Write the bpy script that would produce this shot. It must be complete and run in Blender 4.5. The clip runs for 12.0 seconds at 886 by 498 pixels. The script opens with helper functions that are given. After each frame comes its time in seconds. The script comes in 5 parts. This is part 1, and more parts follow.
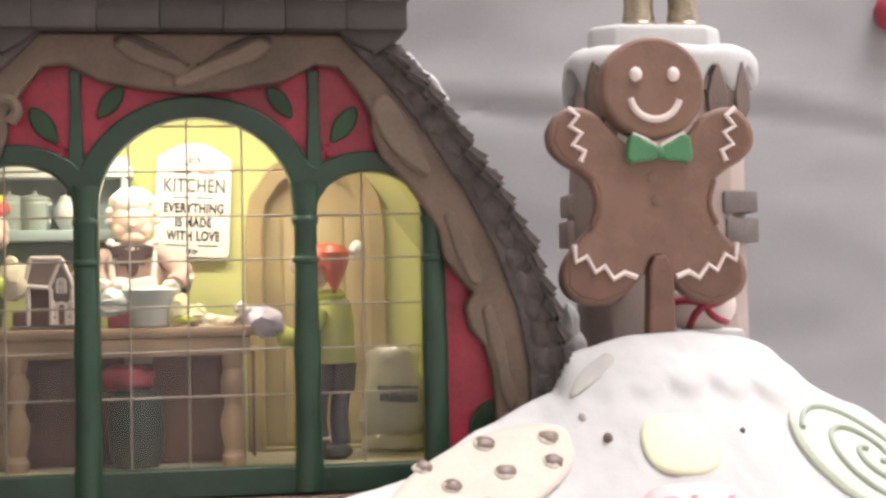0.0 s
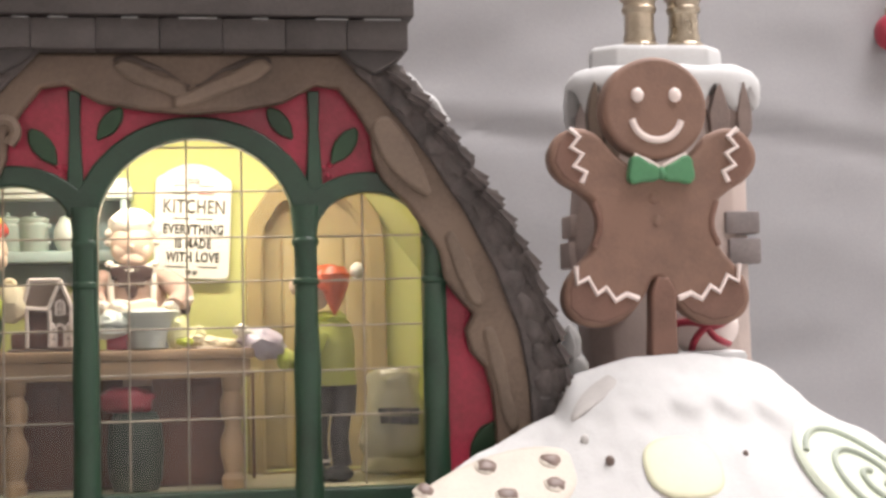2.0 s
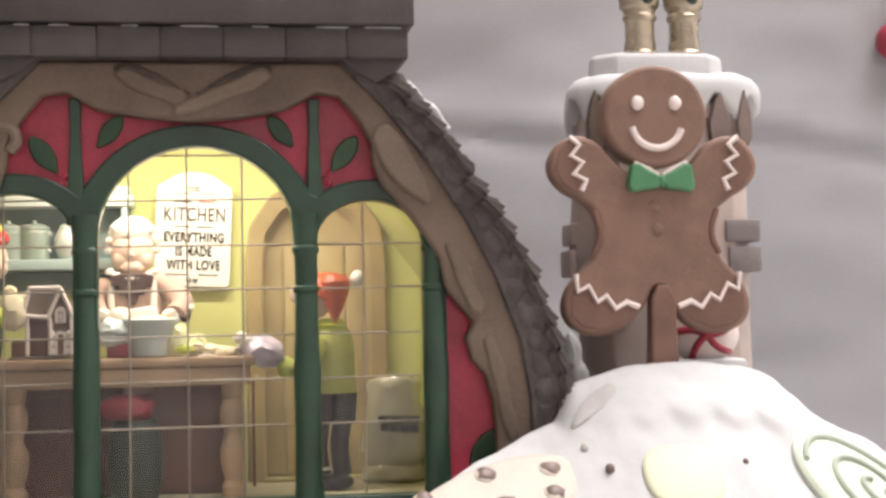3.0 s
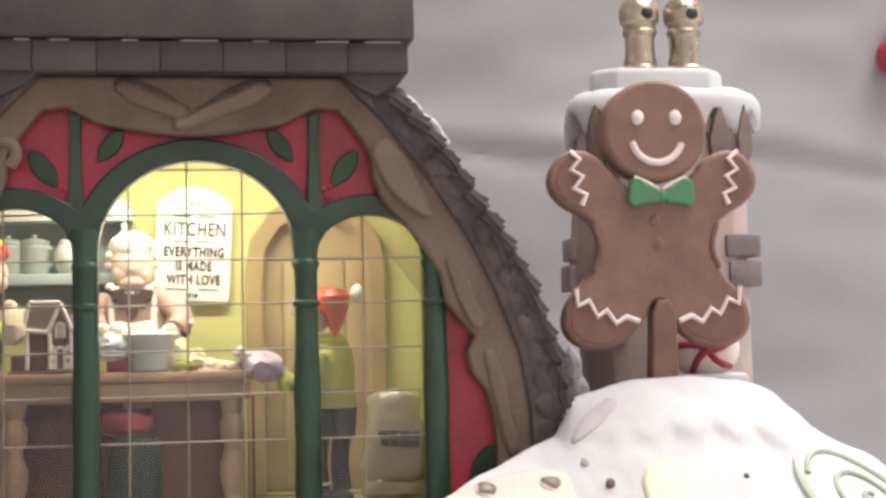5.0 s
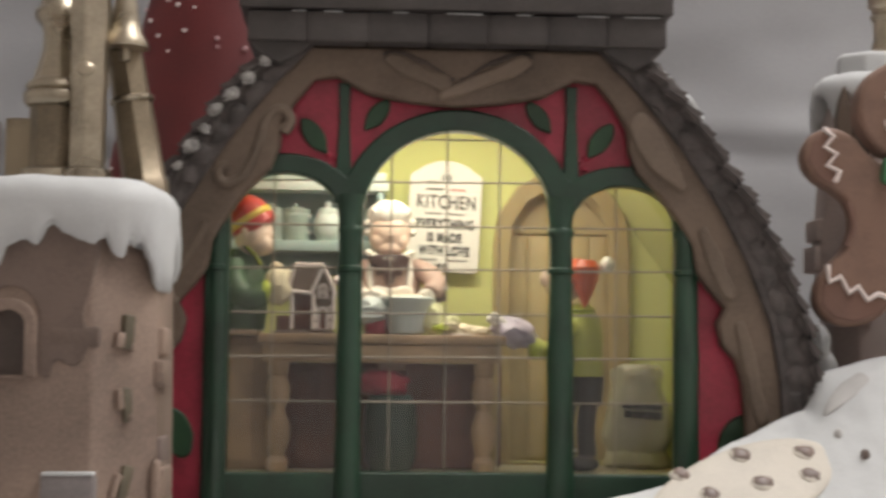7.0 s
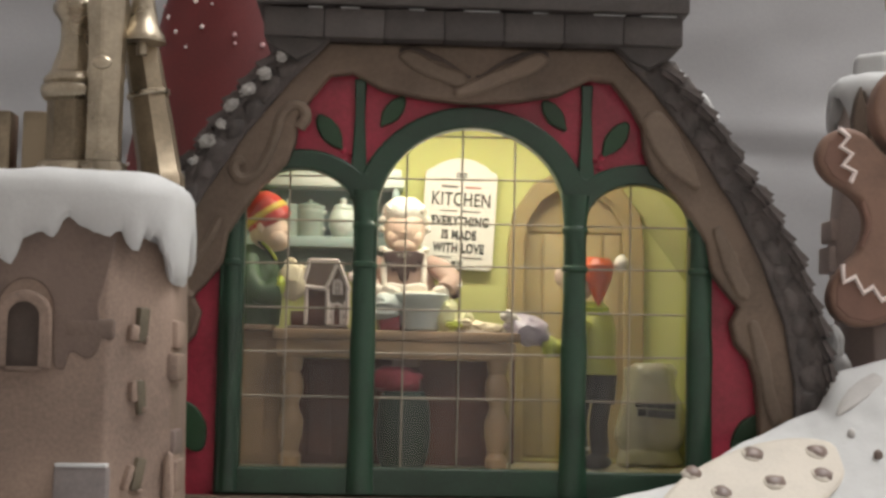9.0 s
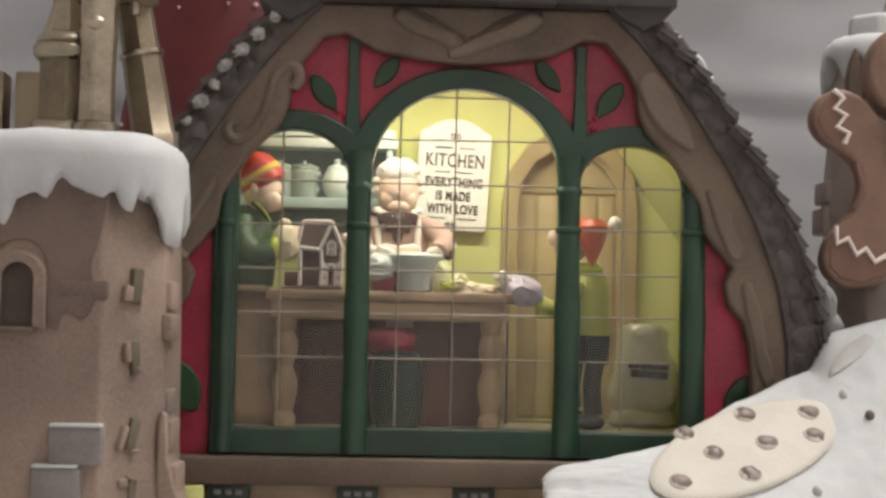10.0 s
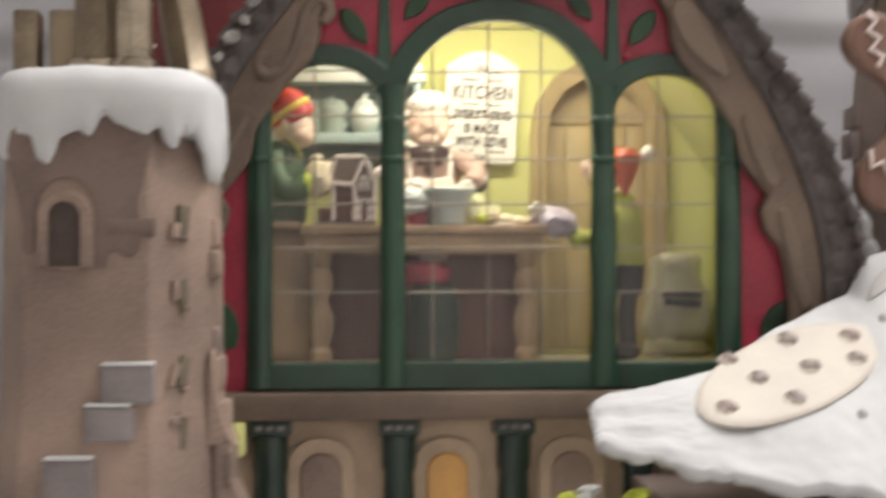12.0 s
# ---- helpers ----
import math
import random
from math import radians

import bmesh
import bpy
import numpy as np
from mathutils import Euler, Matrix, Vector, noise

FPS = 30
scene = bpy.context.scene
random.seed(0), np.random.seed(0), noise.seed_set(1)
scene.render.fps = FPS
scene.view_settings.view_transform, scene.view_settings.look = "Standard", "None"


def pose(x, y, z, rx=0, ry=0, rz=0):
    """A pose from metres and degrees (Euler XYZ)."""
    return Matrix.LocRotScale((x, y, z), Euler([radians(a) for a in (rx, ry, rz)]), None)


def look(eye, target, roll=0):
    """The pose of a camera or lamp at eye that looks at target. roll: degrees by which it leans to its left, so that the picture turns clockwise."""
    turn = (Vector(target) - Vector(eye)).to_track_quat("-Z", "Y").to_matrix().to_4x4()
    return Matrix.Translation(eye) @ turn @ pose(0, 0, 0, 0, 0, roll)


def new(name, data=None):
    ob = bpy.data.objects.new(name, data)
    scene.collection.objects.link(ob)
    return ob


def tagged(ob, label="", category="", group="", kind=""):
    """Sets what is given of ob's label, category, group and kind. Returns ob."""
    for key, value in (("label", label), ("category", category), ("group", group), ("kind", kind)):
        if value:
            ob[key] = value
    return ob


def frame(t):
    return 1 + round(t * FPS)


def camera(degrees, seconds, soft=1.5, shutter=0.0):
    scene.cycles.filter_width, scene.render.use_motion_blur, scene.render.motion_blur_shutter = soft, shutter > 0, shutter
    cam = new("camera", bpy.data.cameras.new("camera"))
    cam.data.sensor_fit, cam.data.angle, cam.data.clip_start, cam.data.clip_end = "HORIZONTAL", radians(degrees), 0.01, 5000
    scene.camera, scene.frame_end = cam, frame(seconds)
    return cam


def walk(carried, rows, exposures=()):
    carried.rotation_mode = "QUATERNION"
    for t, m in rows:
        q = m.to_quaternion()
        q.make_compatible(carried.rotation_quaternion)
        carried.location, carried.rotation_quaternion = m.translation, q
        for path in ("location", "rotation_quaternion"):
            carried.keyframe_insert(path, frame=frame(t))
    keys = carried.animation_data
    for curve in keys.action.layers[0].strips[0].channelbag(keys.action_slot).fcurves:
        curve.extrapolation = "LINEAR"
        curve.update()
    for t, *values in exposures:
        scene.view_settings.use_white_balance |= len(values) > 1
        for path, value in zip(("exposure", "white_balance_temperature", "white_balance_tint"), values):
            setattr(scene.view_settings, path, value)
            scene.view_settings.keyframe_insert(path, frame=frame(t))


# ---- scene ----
cam = camera(32, 12.0, soft=3.0, shutter=0.5)
PATH = [
    (0, (0.00032, -0.48730, 0.06067), (0.08110, 0.00589, 0.07613), -1.23),
    (0.5, (0.00116, -0.48917, 0.06062), (0.08077, 0.00420, 0.07633), -1.24),
    (1, (0.00087, -0.48505, 0.06048), (0.08135, 0.00811, 0.07806), -1.25),
    (1.5, (0.00098, -0.48474, 0.05989), (0.08134, 0.00828, 0.08147), -1.22),
    (2, (0.00041, -0.48486, 0.06182), (0.08133, 0.00808, 0.08315), -1.26),
    (2.5, (0.00153, -0.48527, 0.06132), (0.08124, 0.00778, 0.08464), -1.23),
    (4.5, (0.00052, -0.48474, 0.06166), (0.08136, 0.00802, 0.08726), -1.22),
    (5, (0.00188, -0.48482, 0.06024), (0.08135, 0.00791, 0.09039), -1.25),
    (5.5, (0.00157, -0.48538, 0.06042), (0.08071, 0.00760, 0.08707), -1.27),
    (5.7, (0.00097, -0.48383, 0.05936), (0.07680, 0.00985, 0.08226), -1.21),
    (5.8, (-0.00490, -0.48350, 0.05700), (0.07250, 0.00990, 0.07730), -1.18),
    (6, (-0.01657, -0.48292, 0.05225), (0.06391, 0.01010, 0.07337), -1.11),
    (6.4, (-0.02310, -0.48230, 0.04690), (0.05030, 0.01190, 0.06800), -0.53),
    (6.5, (-0.02473, -0.48215, 0.04561), (0.04515, 0.01232, 0.07026), -0.38),
    (6.7, (-0.02530, -0.48670, 0.04420), (0.02797, 0.01174, 0.07904), -0.19),
    (6.8, (-0.02590, -0.48900, 0.04340), (0.01789, 0.00719, 0.07920), -0.02),
    (7, (-0.02701, -0.49350, 0.04197), (-0.00144, 0.00436, 0.08039), 0.57),
    (7.2, (-0.02670, -0.49440, 0.04090), (-0.00824, 0.00338, 0.07923), 0.97),
    (9, (-0.02613, -0.49433, 0.04055), (-0.00610, 0.00377, 0.07923), 1.11),
    (9.5, (-0.02623, -0.49459, 0.04025), (-0.00492, 0.00391, 0.07260), 1.11),
    (10, (-0.02597, -0.49465, 0.04045), (-0.00386, 0.00417, 0.06666), 1.14),
    (10.5, (-0.02639, -0.49486, 0.04013), (-0.00351, 0.00401, 0.06468), 1.12),
    (11, (-0.02649, -0.49450, 0.04056), (-0.00349, 0.00430, 0.06648), 1.17),
    (11.5, (-0.02607, -0.49448, 0.04047), (-0.00310, 0.00434, 0.06590), 1.16),
    (11.8, (-0.02624, -0.49562, 0.03846), (-0.00235, 0.00350, 0.05596), 0.85),
    (12, (-0.04242, -0.49204, 0.03798), (-0.01484, 0.00715, 0.04488), -0.14),
]
EXPOSURE = [(0.0, 0.72, 6550, 15), (5.5, 0.72, 6550, 15), (6.2, 0.66, 6550, 14), (6.5, 0.58, 6530, 13), (6.8, 0.28, 6510, 11), (7.0, 0.08, 6500, 10), (9.4, 0.09, 6500, 9), (10.2, 0.23, 6500, 9), (11.6, 0.24, 6500, 9), (12.0, 0.48, 6500, 11)]
walk(cam, [(t, look(eye, target, roll)) for t, eye, target, roll in PATH], EXPOSURE)


# ---- light: the shop's ceiling lamp, the lamp strip in the little kitchen, dim room air ----
world = bpy.data.worlds.new("room_air")
world.use_nodes = True
world.node_tree.nodes["Background"].inputs[0].default_value = (0.85, 0.86, 0.9, 1)
world.node_tree.nodes["Background"].inputs[1].default_value = 0.12
scene.world = world


def lamp(name, kind, power, color, m, size=0.1, size_y=0.0):
    data = bpy.data.lights.new(name, kind)
    data.energy, data.color = power, color
    if kind == "AREA":
        data.shape, data.size, data.size_y = "RECTANGLE", size, size_y or size
    else:
        data.shadow_soft_size = size
    ob = new(name, data)
    ob.matrix_world = m
    return ob


lamp("shop_lamp", "AREA", 26.0, (1.0, 0.97, 0.95), look((0.32, -0.04, 1.17), (0.14, -0.04, 0.0)), 1.1, 1.0)
lamp("kitchen_strip", "AREA", 0.09, (1.0, 0.95, 0.77), look((0.0, 0.011, 0.1295), (0.0, 0.037, 0.03)), 0.094, 0.007)

MM = 0.001


# ---- materials ----
def mat(name, color, rough=0.6, metal=0.0, vary=0.25, coarse=60.0, fine=900.0, bump=0.15, other=None, coat=0.0):
    """A procedural surface: two scales of tone, fine relief and uneven gloss."""
    m = bpy.data.materials.new(name)
    m.use_nodes = True
    nt = m.node_tree
    bsdf = nt.nodes["Principled BSDF"]
    coord = nt.nodes.new("ShaderNodeTexCoord")
    big, small = nt.nodes.new("ShaderNodeTexNoise"), nt.nodes.new("ShaderNodeTexNoise")
    big.inputs["Scale"].default_value, big.inputs["Detail"].default_value = coarse, 4
    small.inputs["Scale"].default_value, small.inputs["Detail"].default_value = fine, 3
    for n in (big, small):
        nt.links.new(coord.outputs["Object"], n.inputs["Vector"])
    info = nt.nodes.new("ShaderNodeObjectInfo")
    mix = nt.nodes.new("ShaderNodeMix")
    mix.data_type = "RGBA"
    low = other or tuple(c * (1 - vary) for c in color)
    high = tuple(min(1.0, c * (1 + vary * 0.6)) for c in color)
    mix.inputs["A"].default_value, mix.inputs["B"].default_value = (*low, 1), (*high, 1)
    ramp = nt.nodes.new("ShaderNodeMapRange")
    ramp.inputs["From Min"].default_value, ramp.inputs["From Max"].default_value = 0.3, 0.7
    add = nt.nodes.new("ShaderNodeMath")
    add.operation = "MULTIPLY_ADD"
    add.inputs[1].default_value = 0.35
    shift = nt.nodes.new("ShaderNodeMath")
    shift.operation = "MULTIPLY_ADD"
    shift.inputs[1].default_value, shift.inputs[2].default_value = 0.22, -0.26
    nt.links.new(info.outputs["Random"], shift.inputs[0])
    two = nt.nodes.new("ShaderNodeMath")
    two.operation = "ADD"
    nt.links.new(small.outputs["Fac"], add.inputs[0])
    nt.links.new(big.outputs["Fac"], add.inputs[2])
    nt.links.new(add.outputs[0], two.inputs[0])
    nt.links.new(shift.outputs[0], two.inputs[1])
    nt.links.new(two.outputs[0], ramp.inputs["Value"])
    nt.links.new(ramp.outputs["Result"], mix.inputs["Factor"])
    nt.links.new(mix.outputs["Result"], bsdf.inputs["Base Color"])
    gloss = nt.nodes.new("ShaderNodeMapRange")
    gloss.inputs["To Min"].default_value, gloss.inputs["To Max"].default_value = max(0.05, rough - 0.12), min(1, rough + 0.12)
    nt.links.new(big.outputs["Fac"], gloss.inputs["Value"])
    nt.links.new(gloss.outputs["Result"], bsdf.inputs["Roughness"])
    bsdf.inputs["Metallic"].default_value = metal
    bsdf.inputs["Coat Weight"].default_value = coat
    if bump:
        bp = nt.nodes.new("ShaderNodeBump")
        bp.inputs["Strength"].default_value, bp.inputs["Distance"].default_value = bump, 0.0006
        nt.links.new(two.outputs[0], bp.inputs["Height"])
        nt.links.new(bp.outputs["Normal"], bsdf.inputs["Normal"])
    return m


SNOW = mat("snow_paint", (0.555, 0.563, 0.562), 0.75, vary=0.06, bump=0.35, coarse=90)
RED = mat("red_paint", (0.42, 0.033, 0.068), 0.42, vary=0.38, coarse=38, coat=0.15)
GREEN = mat("green_paint", (0.0155, 0.050, 0.028), 0.38, vary=0.35, coat=0.2, bump=0.2)
LEAF = mat("leaf_paint", (0.017, 0.055, 0.023), 0.4, vary=0.3)
RIM = mat("gingerbread_trim", (0.138, 0.099, 0.072), 0.6, vary=0.42, coarse=32, bump=0.4)
DARKTRIM = mat("recess_shade_brown", (0.075, 0.055, 0.045), 0.65, vary=0.3)
LIGHTTRIM = mat("trim_lighter_brown", (0.165, 0.122, 0.09), 0.6, vary=0.3, coarse=40, bump=0.4)
SHINGLE = mat("slate_shingle", (0.084, 0.07, 0.066), 0.6, vary=0.45, bump=0.6, coarse=120)
FROST = mat("frosted_tip", (0.33, 0.315, 0.30), 0.7, vary=0.45, coarse=250, bump=0.5)
BEAM = mat("slate_beam", (0.072, 0.063, 0.06), 0.65, vary=0.3, bump=0.5)
STONE = mat("gingerbread_stone", (0.268, 0.194, 0.153), 0.65, vary=0.42, coarse=26, bump=0.5)
STONEDARK = mat("gingerbread_brick", (0.21, 0.16, 0.14), 0.6, vary=0.3, coarse=80, bump=0.5)
CHIMNEY = mat("pale_gingerbread", (0.44, 0.365, 0.33), 0.65, vary=0.22, coarse=45, bump=0.5)
PALEGREY = mat("pale_grey_bead_shade", (0.50, 0.485, 0.47), 0.6, vary=0.15)
NICHE = mat("olive_brown_niche", (0.12, 0.10, 0.068), 0.5, vary=0.3)
STAINSHADE = mat("browned_shaded_stone", (0.150, 0.108, 0.088), 0.65, vary=0.4, coarse=40, bump=0.5)
GREYBRICK = mat("grey_brick", (0.24, 0.21, 0.205), 0.6, vary=0.25, bump=0.4)
GOLD = mat("aged_gold", (0.42, 0.365, 0.28), 0.3, metal=0.9, vary=0.35, coarse=70, bump=0.3)
OLDGOLD = mat("tarnished_shaded_gold", (0.27, 0.22, 0.155), 0.42, metal=0.75, vary=0.4, coarse=60, bump=0.4)
COOKIE = mat("gingerbread_cookie", (0.208, 0.124, 0.09), 0.62, vary=0.22, coarse=80, bump=0.5)
COOKIEDARK = mat("gingerbread_edge", (0.175, 0.095, 0.07), 0.6, vary=0.25, bump=0.4)
ICING = mat("white_icing", (0.80, 0.70, 0.66), 0.45, vary=0.06, bump=0.1)
BOW = mat("green_bow", (0.068, 0.225, 0.105), 0.4, vary=0.2)
CREAM = mat("cream_cookie", (0.565, 0.52, 0.45), 0.6, vary=0.12, coarse=60, bump=0.3)
CHOC = mat("chocolate_chip", (0.19, 0.14, 0.12), 0.4, vary=0.3)
MINT = mat("mint_green", (0.64, 0.71, 0.58), 0.5, vary=0.1)
MINTDARK = mat("mint_swirl", (0.44, 0.50, 0.42), 0.5, vary=0.2)
LEMON = mat("lemon_candy", (0.72, 0.72, 0.28), 0.4, vary=0.1)
PALELEMON = mat("pale_lemon_sugar", (0.62, 0.63, 0.45), 0.5, vary=0.08, coarse=70)
PINK = mat("pink_candy", (0.70, 0.45, 0.465), 0.45, vary=0.15)
SPRINKLE = mat("rose_sprinkle", (0.62, 0.26, 0.29), 0.5, vary=0.2)
CANDYRED = mat("candy_red", (0.36, 0.035, 0.06), 0.35, vary=0.2)
BLUE = mat("blue_candy", (0.20, 0.48, 0.65), 0.35, vary=0.1)
WALL = mat("yellow_plaster", (0.585, 0.605, 0.225), 0.8, vary=0.08, coarse=30, bump=0.15)
OCHRE = mat("ochre_wood", (0.47, 0.37, 0.17), 0.55, vary=0.2, coarse=60)
OCHREDARK = mat("ochre_frame", (0.36, 0.275, 0.115), 0.55, vary=0.2)
WOOD = mat("table_wood", (0.41, 0.275, 0.165), 0.55, vary=0.25, coarse=80)
DARKWOOD = mat("dark_red_wood", (0.15, 0.062, 0.045), 0.45, vary=0.35)
FLOORTILE = mat("kitchen_floor", (0.56, 0.51, 0.35), 0.5, vary=0.2)
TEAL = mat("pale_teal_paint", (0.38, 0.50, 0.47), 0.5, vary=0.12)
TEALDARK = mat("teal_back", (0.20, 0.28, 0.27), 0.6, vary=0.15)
PALE = mat("pale_glaze", (0.62, 0.70, 0.64), 0.35, vary=0.1)
CANISTER = mat("canister_glaze", (0.34, 0.42, 0.36), 0.4, vary=0.15)
SIGNWHITE = mat("sign_board", (0.82, 0.80, 0.72), 0.6, vary=0.05)
INK = mat("sign_ink", (0.035, 0.035, 0.03), 0.6, vary=0.2, bump=0)
INKGREY = mat("worn_ink", (0.10, 0.095, 0.08), 0.6, vary=0.4, coarse=600, bump=0)
INKRED = mat("red_ink", (0.5, 0.22, 0.18), 0.6, vary=0.3, bump=0)
SKIN = mat("doll_skin", (0.76, 0.57, 0.44), 0.5, vary=0.1)
HAIR = mat("doll_hair", (0.80, 0.76, 0.66), 0.7, vary=0.15, bump=0.5)
ELFRED = mat("elf_red", (0.55, 0.045, 0.035), 0.45, vary=0.2)
ELFORANGE = mat("elf_orange", (0.66, 0.11, 0.03), 0.45, vary=0.2)
ELFYELLOW = mat("elf_yellow", (0.75, 0.55, 0.08), 0.45, vary=0.15)
ELFGREEN = mat("elf_green", (0.07, 0.135, 0.06), 0.5, vary=0.3)
LIME = mat("lime_shirt", (0.52, 0.60, 0.06), 0.5, vary=0.15)
SHIRT = mat("olive_lime_shirt", (0.44, 0.46, 0.09), 0.55, vary=0.2)
BLACK = mat("dark_cloth", (0.02, 0.018, 0.016), 0.5, vary=0.3)
CHEFBROWN = mat("chef_dress", (0.44, 0.30, 0.245), 0.6, vary=0.25)
CHOCOLLAR = mat("dark_collar", (0.06, 0.03, 0.025), 0.5, vary=0.3)
APRON = mat("apron_white", (0.76, 0.70, 0.62), 0.6, vary=0.1)
BOWL = mat("grey_bowl", (0.60, 0.65, 0.62), 0.4, vary=0.12)
DOUGH = mat("dough", (0.78, 0.68, 0.48), 0.6, vary=0.1)
PASTRY = mat("pale_pastry", (0.70, 0.68, 0.38), 0.5, vary=0.2, bump=0.4)
LILAC = mat("lilac_wrap", (0.60, 0.52, 0.62), 0.3, vary=0.2)
SACK = mat("sack_cloth", (0.43, 0.41, 0.29), 0.16, vary=0.18, bump=0.6, coat=0.8)
WIRE = mat("window_wire", (0.30, 0.26, 0.21), 0.35, vary=0.2, bump=0)
MAROON = mat("maroon_cloth", (0.12, 0.013, 0.014), 0.6, vary=0.3, coarse=25, bump=0.4)
PEARL = mat("pearl_bead", (0.85, 0.75, 0.72), 0.3, vary=0.05, bump=0)
BACKDROP = mat("grey_cloth", (0.338, 0.338, 0.346), 0.85, vary=0.10, coarse=9, fine=700, bump=0.3)
TABLECLOTH = mat("snow_cloth", (0.55, 0.54, 0.54), 0.9, vary=0.12, bump=0.6)
PLASTER = mat("room_plaster", (0.88, 0.86, 0.84), 0.9, vary=0.08, coarse=3, fine=60)
SHOPFLOOR = mat("unseen_floor_brown", (0.36, 0.265, 0.195), 0.5, vary=0.25, coarse=6, fine=120)
BEIGE = mat("beige_panel", (0.50, 0.38, 0.27), 0.6, vary=0.2)
POST = mat("dark_post", (0.022, 0.04, 0.03), 0.35, vary=0.3)
AMBER = mat("amber_candy", (0.62, 0.34, 0.10), 0.35, vary=0.2)


# ---- building helpers ----
def thing(name, label, category, group="", kind=""):
    return tagged(new(name), label, category, group, kind)


def link(name, me, material, parent=None, label="", smooth=True):
    for m in material if isinstance(material, (list, tuple)) else [material]:
        me.materials.append(m)
    if smooth:
        me.shade_smooth()
        me.set_sharp_from_angle(angle=radians(38))
    ob = new(name, me)
    if parent is not None:
        ob.parent = parent
    return tagged(ob, label) if label else ob


def part(name, bm, material, parent=None, label="", smooth=True):
    me = bpy.data.meshes.new(name)
    bmesh.ops.recalc_face_normals(bm, faces=bm.faces[:])
    bm.to_mesh(me)
    bm.free()
    return link(name, me, material, parent, label, smooth)


def paint(faces, index):
    for f in faces:
        f.material_index = index


def box(bm, x0, x1, y0, y1, z0, z1, bevel=0.5, index=0, turn=None):
    """A block in millimetres with rounded edges."""
    made = bmesh.ops.create_cube(bm, size=1)["verts"]
    m = Matrix.Translation(Vector(((x0 + x1) / 2, (y0 + y1) / 2, (z0 + z1) / 2)) * MM)
    if turn is not None:
        m = m @ turn
    m = m @ Matrix.Diagonal(((x1 - x0) * MM, (y1 - y0) * MM, (z1 - z0) * MM, 1))
    bmesh.ops.transform(bm, matrix=m, verts=made)
    faces = list({f for v in made for f in v.link_faces})
    paint(faces, index)
    if bevel:
        bmesh.ops.bevel(bm, geom=list({e for f in faces for e in f.edges}), offset=bevel * MM, segments=2, affect="EDGES", profile=0.5, material=index)
    return bm


def ball(bm, x, y, z, rx, ry=None, rz=None, rough=0.0, index=0, level=3, turn=None):
    """A ball or egg in millimetres; rough: the size of its lumps."""
    made = bmesh.ops.create_icosphere(bm, subdivisions=level, radius=1)["verts"]
    m = Matrix.Translation(Vector((x, y, z)) * MM) @ (turn or Matrix.Identity(4)) @ Matrix.Diagonal((rx * MM, (ry or rx) * MM, (rz or rx) * MM, 1))
    for v in made:
        if rough:
            v.co *= 1 + rough * noise.noise(v.co * 2.2 + Vector((x, y, z)))
    bmesh.ops.transform(bm, matrix=m, verts=made)
    paint({f for v in made for f in v.link_faces}, index)
    return bm


def lathe(bm, profile, x, y, n=24, index=0, wobble=0.0, squash=1.0, turn=None):
    """A turned body about an upright axis at x, y; profile: (radius, height) in millimetres."""
    rings = []
    for r, z in profile:
        ring = []
        for k in range(n):
            a = 2 * math.pi * k / n
            rr = r * (1 + wobble * noise.noise(Vector((math.cos(a) * 1.5, math.sin(a) * 1.5, z * 0.08 + x))))
            ring.append(bm.verts.new(((x + rr * math.cos(a)) * MM, (y + squash * rr * math.sin(a)) * MM, z * MM)))
        rings.append(ring)
    faces = []
    for a, b in zip(rings, rings[1:]):
        for k in range(n):
            faces.append(bm.faces.new((a[k], a[(k + 1) % n], b[(k + 1) % n], b[k])))
    faces += [bm.faces.new(rings[0][::-1]), bm.faces.new(rings[-1])]
    paint(faces, index)
    if turn is not None:
        bmesh.ops.transform(bm, matrix=turn, verts=[v for r in rings for v in r])
    return bm


def curve_mesh(data):
    ob = new("sketch", data)
    dg = bpy.context.evaluated_depsgraph_get()
    me = bpy.data.meshes.new_from_object(ob.evaluated_get(dg))
    bpy.data.objects.remove(ob)
    bpy.data.curves.remove(data)
    me.materials.clear()
    return me


def plate_mesh(outlines, y0, y1, bevel=0.5, smooth=False):
    """A flat plate in the upright plane, from y0 (front) to y1, with holes where outlines nest; millimetres."""
    cu = bpy.data.curves.new("outline", "CURVE")
    cu.dimensions, cu.fill_mode = "2D", "BOTH"
    cu.extrude, cu.bevel_depth, cu.bevel_resolution, cu.offset = max(0.01, (y1 - y0) / 2 - bevel) * MM, bevel * MM, 2, -bevel * MM
    for pts in outlines:
        if smooth:
            sp = cu.splines.new("BEZIER")
            sp.bezier_points.add(len(pts) - 1)
            for b, (x, z) in zip(sp.bezier_points, pts):
                b.co = (x * MM, z * MM, 0)
                b.handle_left_type = b.handle_right_type = "AUTO"
            sp.resolution_u = 6
        else:
            sp = cu.splines.new("POLY")
            sp.points.add(len(pts) - 1)
            for b, (x, z) in zip(sp.points, pts):
                b.co = (x * MM, z * MM, 0, 1)
        sp.use_cyclic_u = True
    me = curve_mesh(cu)
    me.transform(Matrix.Translation((0, (y0 + y1) / 2 * MM, 0)) @ Matrix.Rotation(radians(90), 4, "X"))
    return me


def plate(name, outlines, y0, y1, material, parent=None, label="", bevel=0.5, smooth=False):
    return link(name, plate_mesh(outlines, y0, y1, bevel, smooth), material, parent, label)


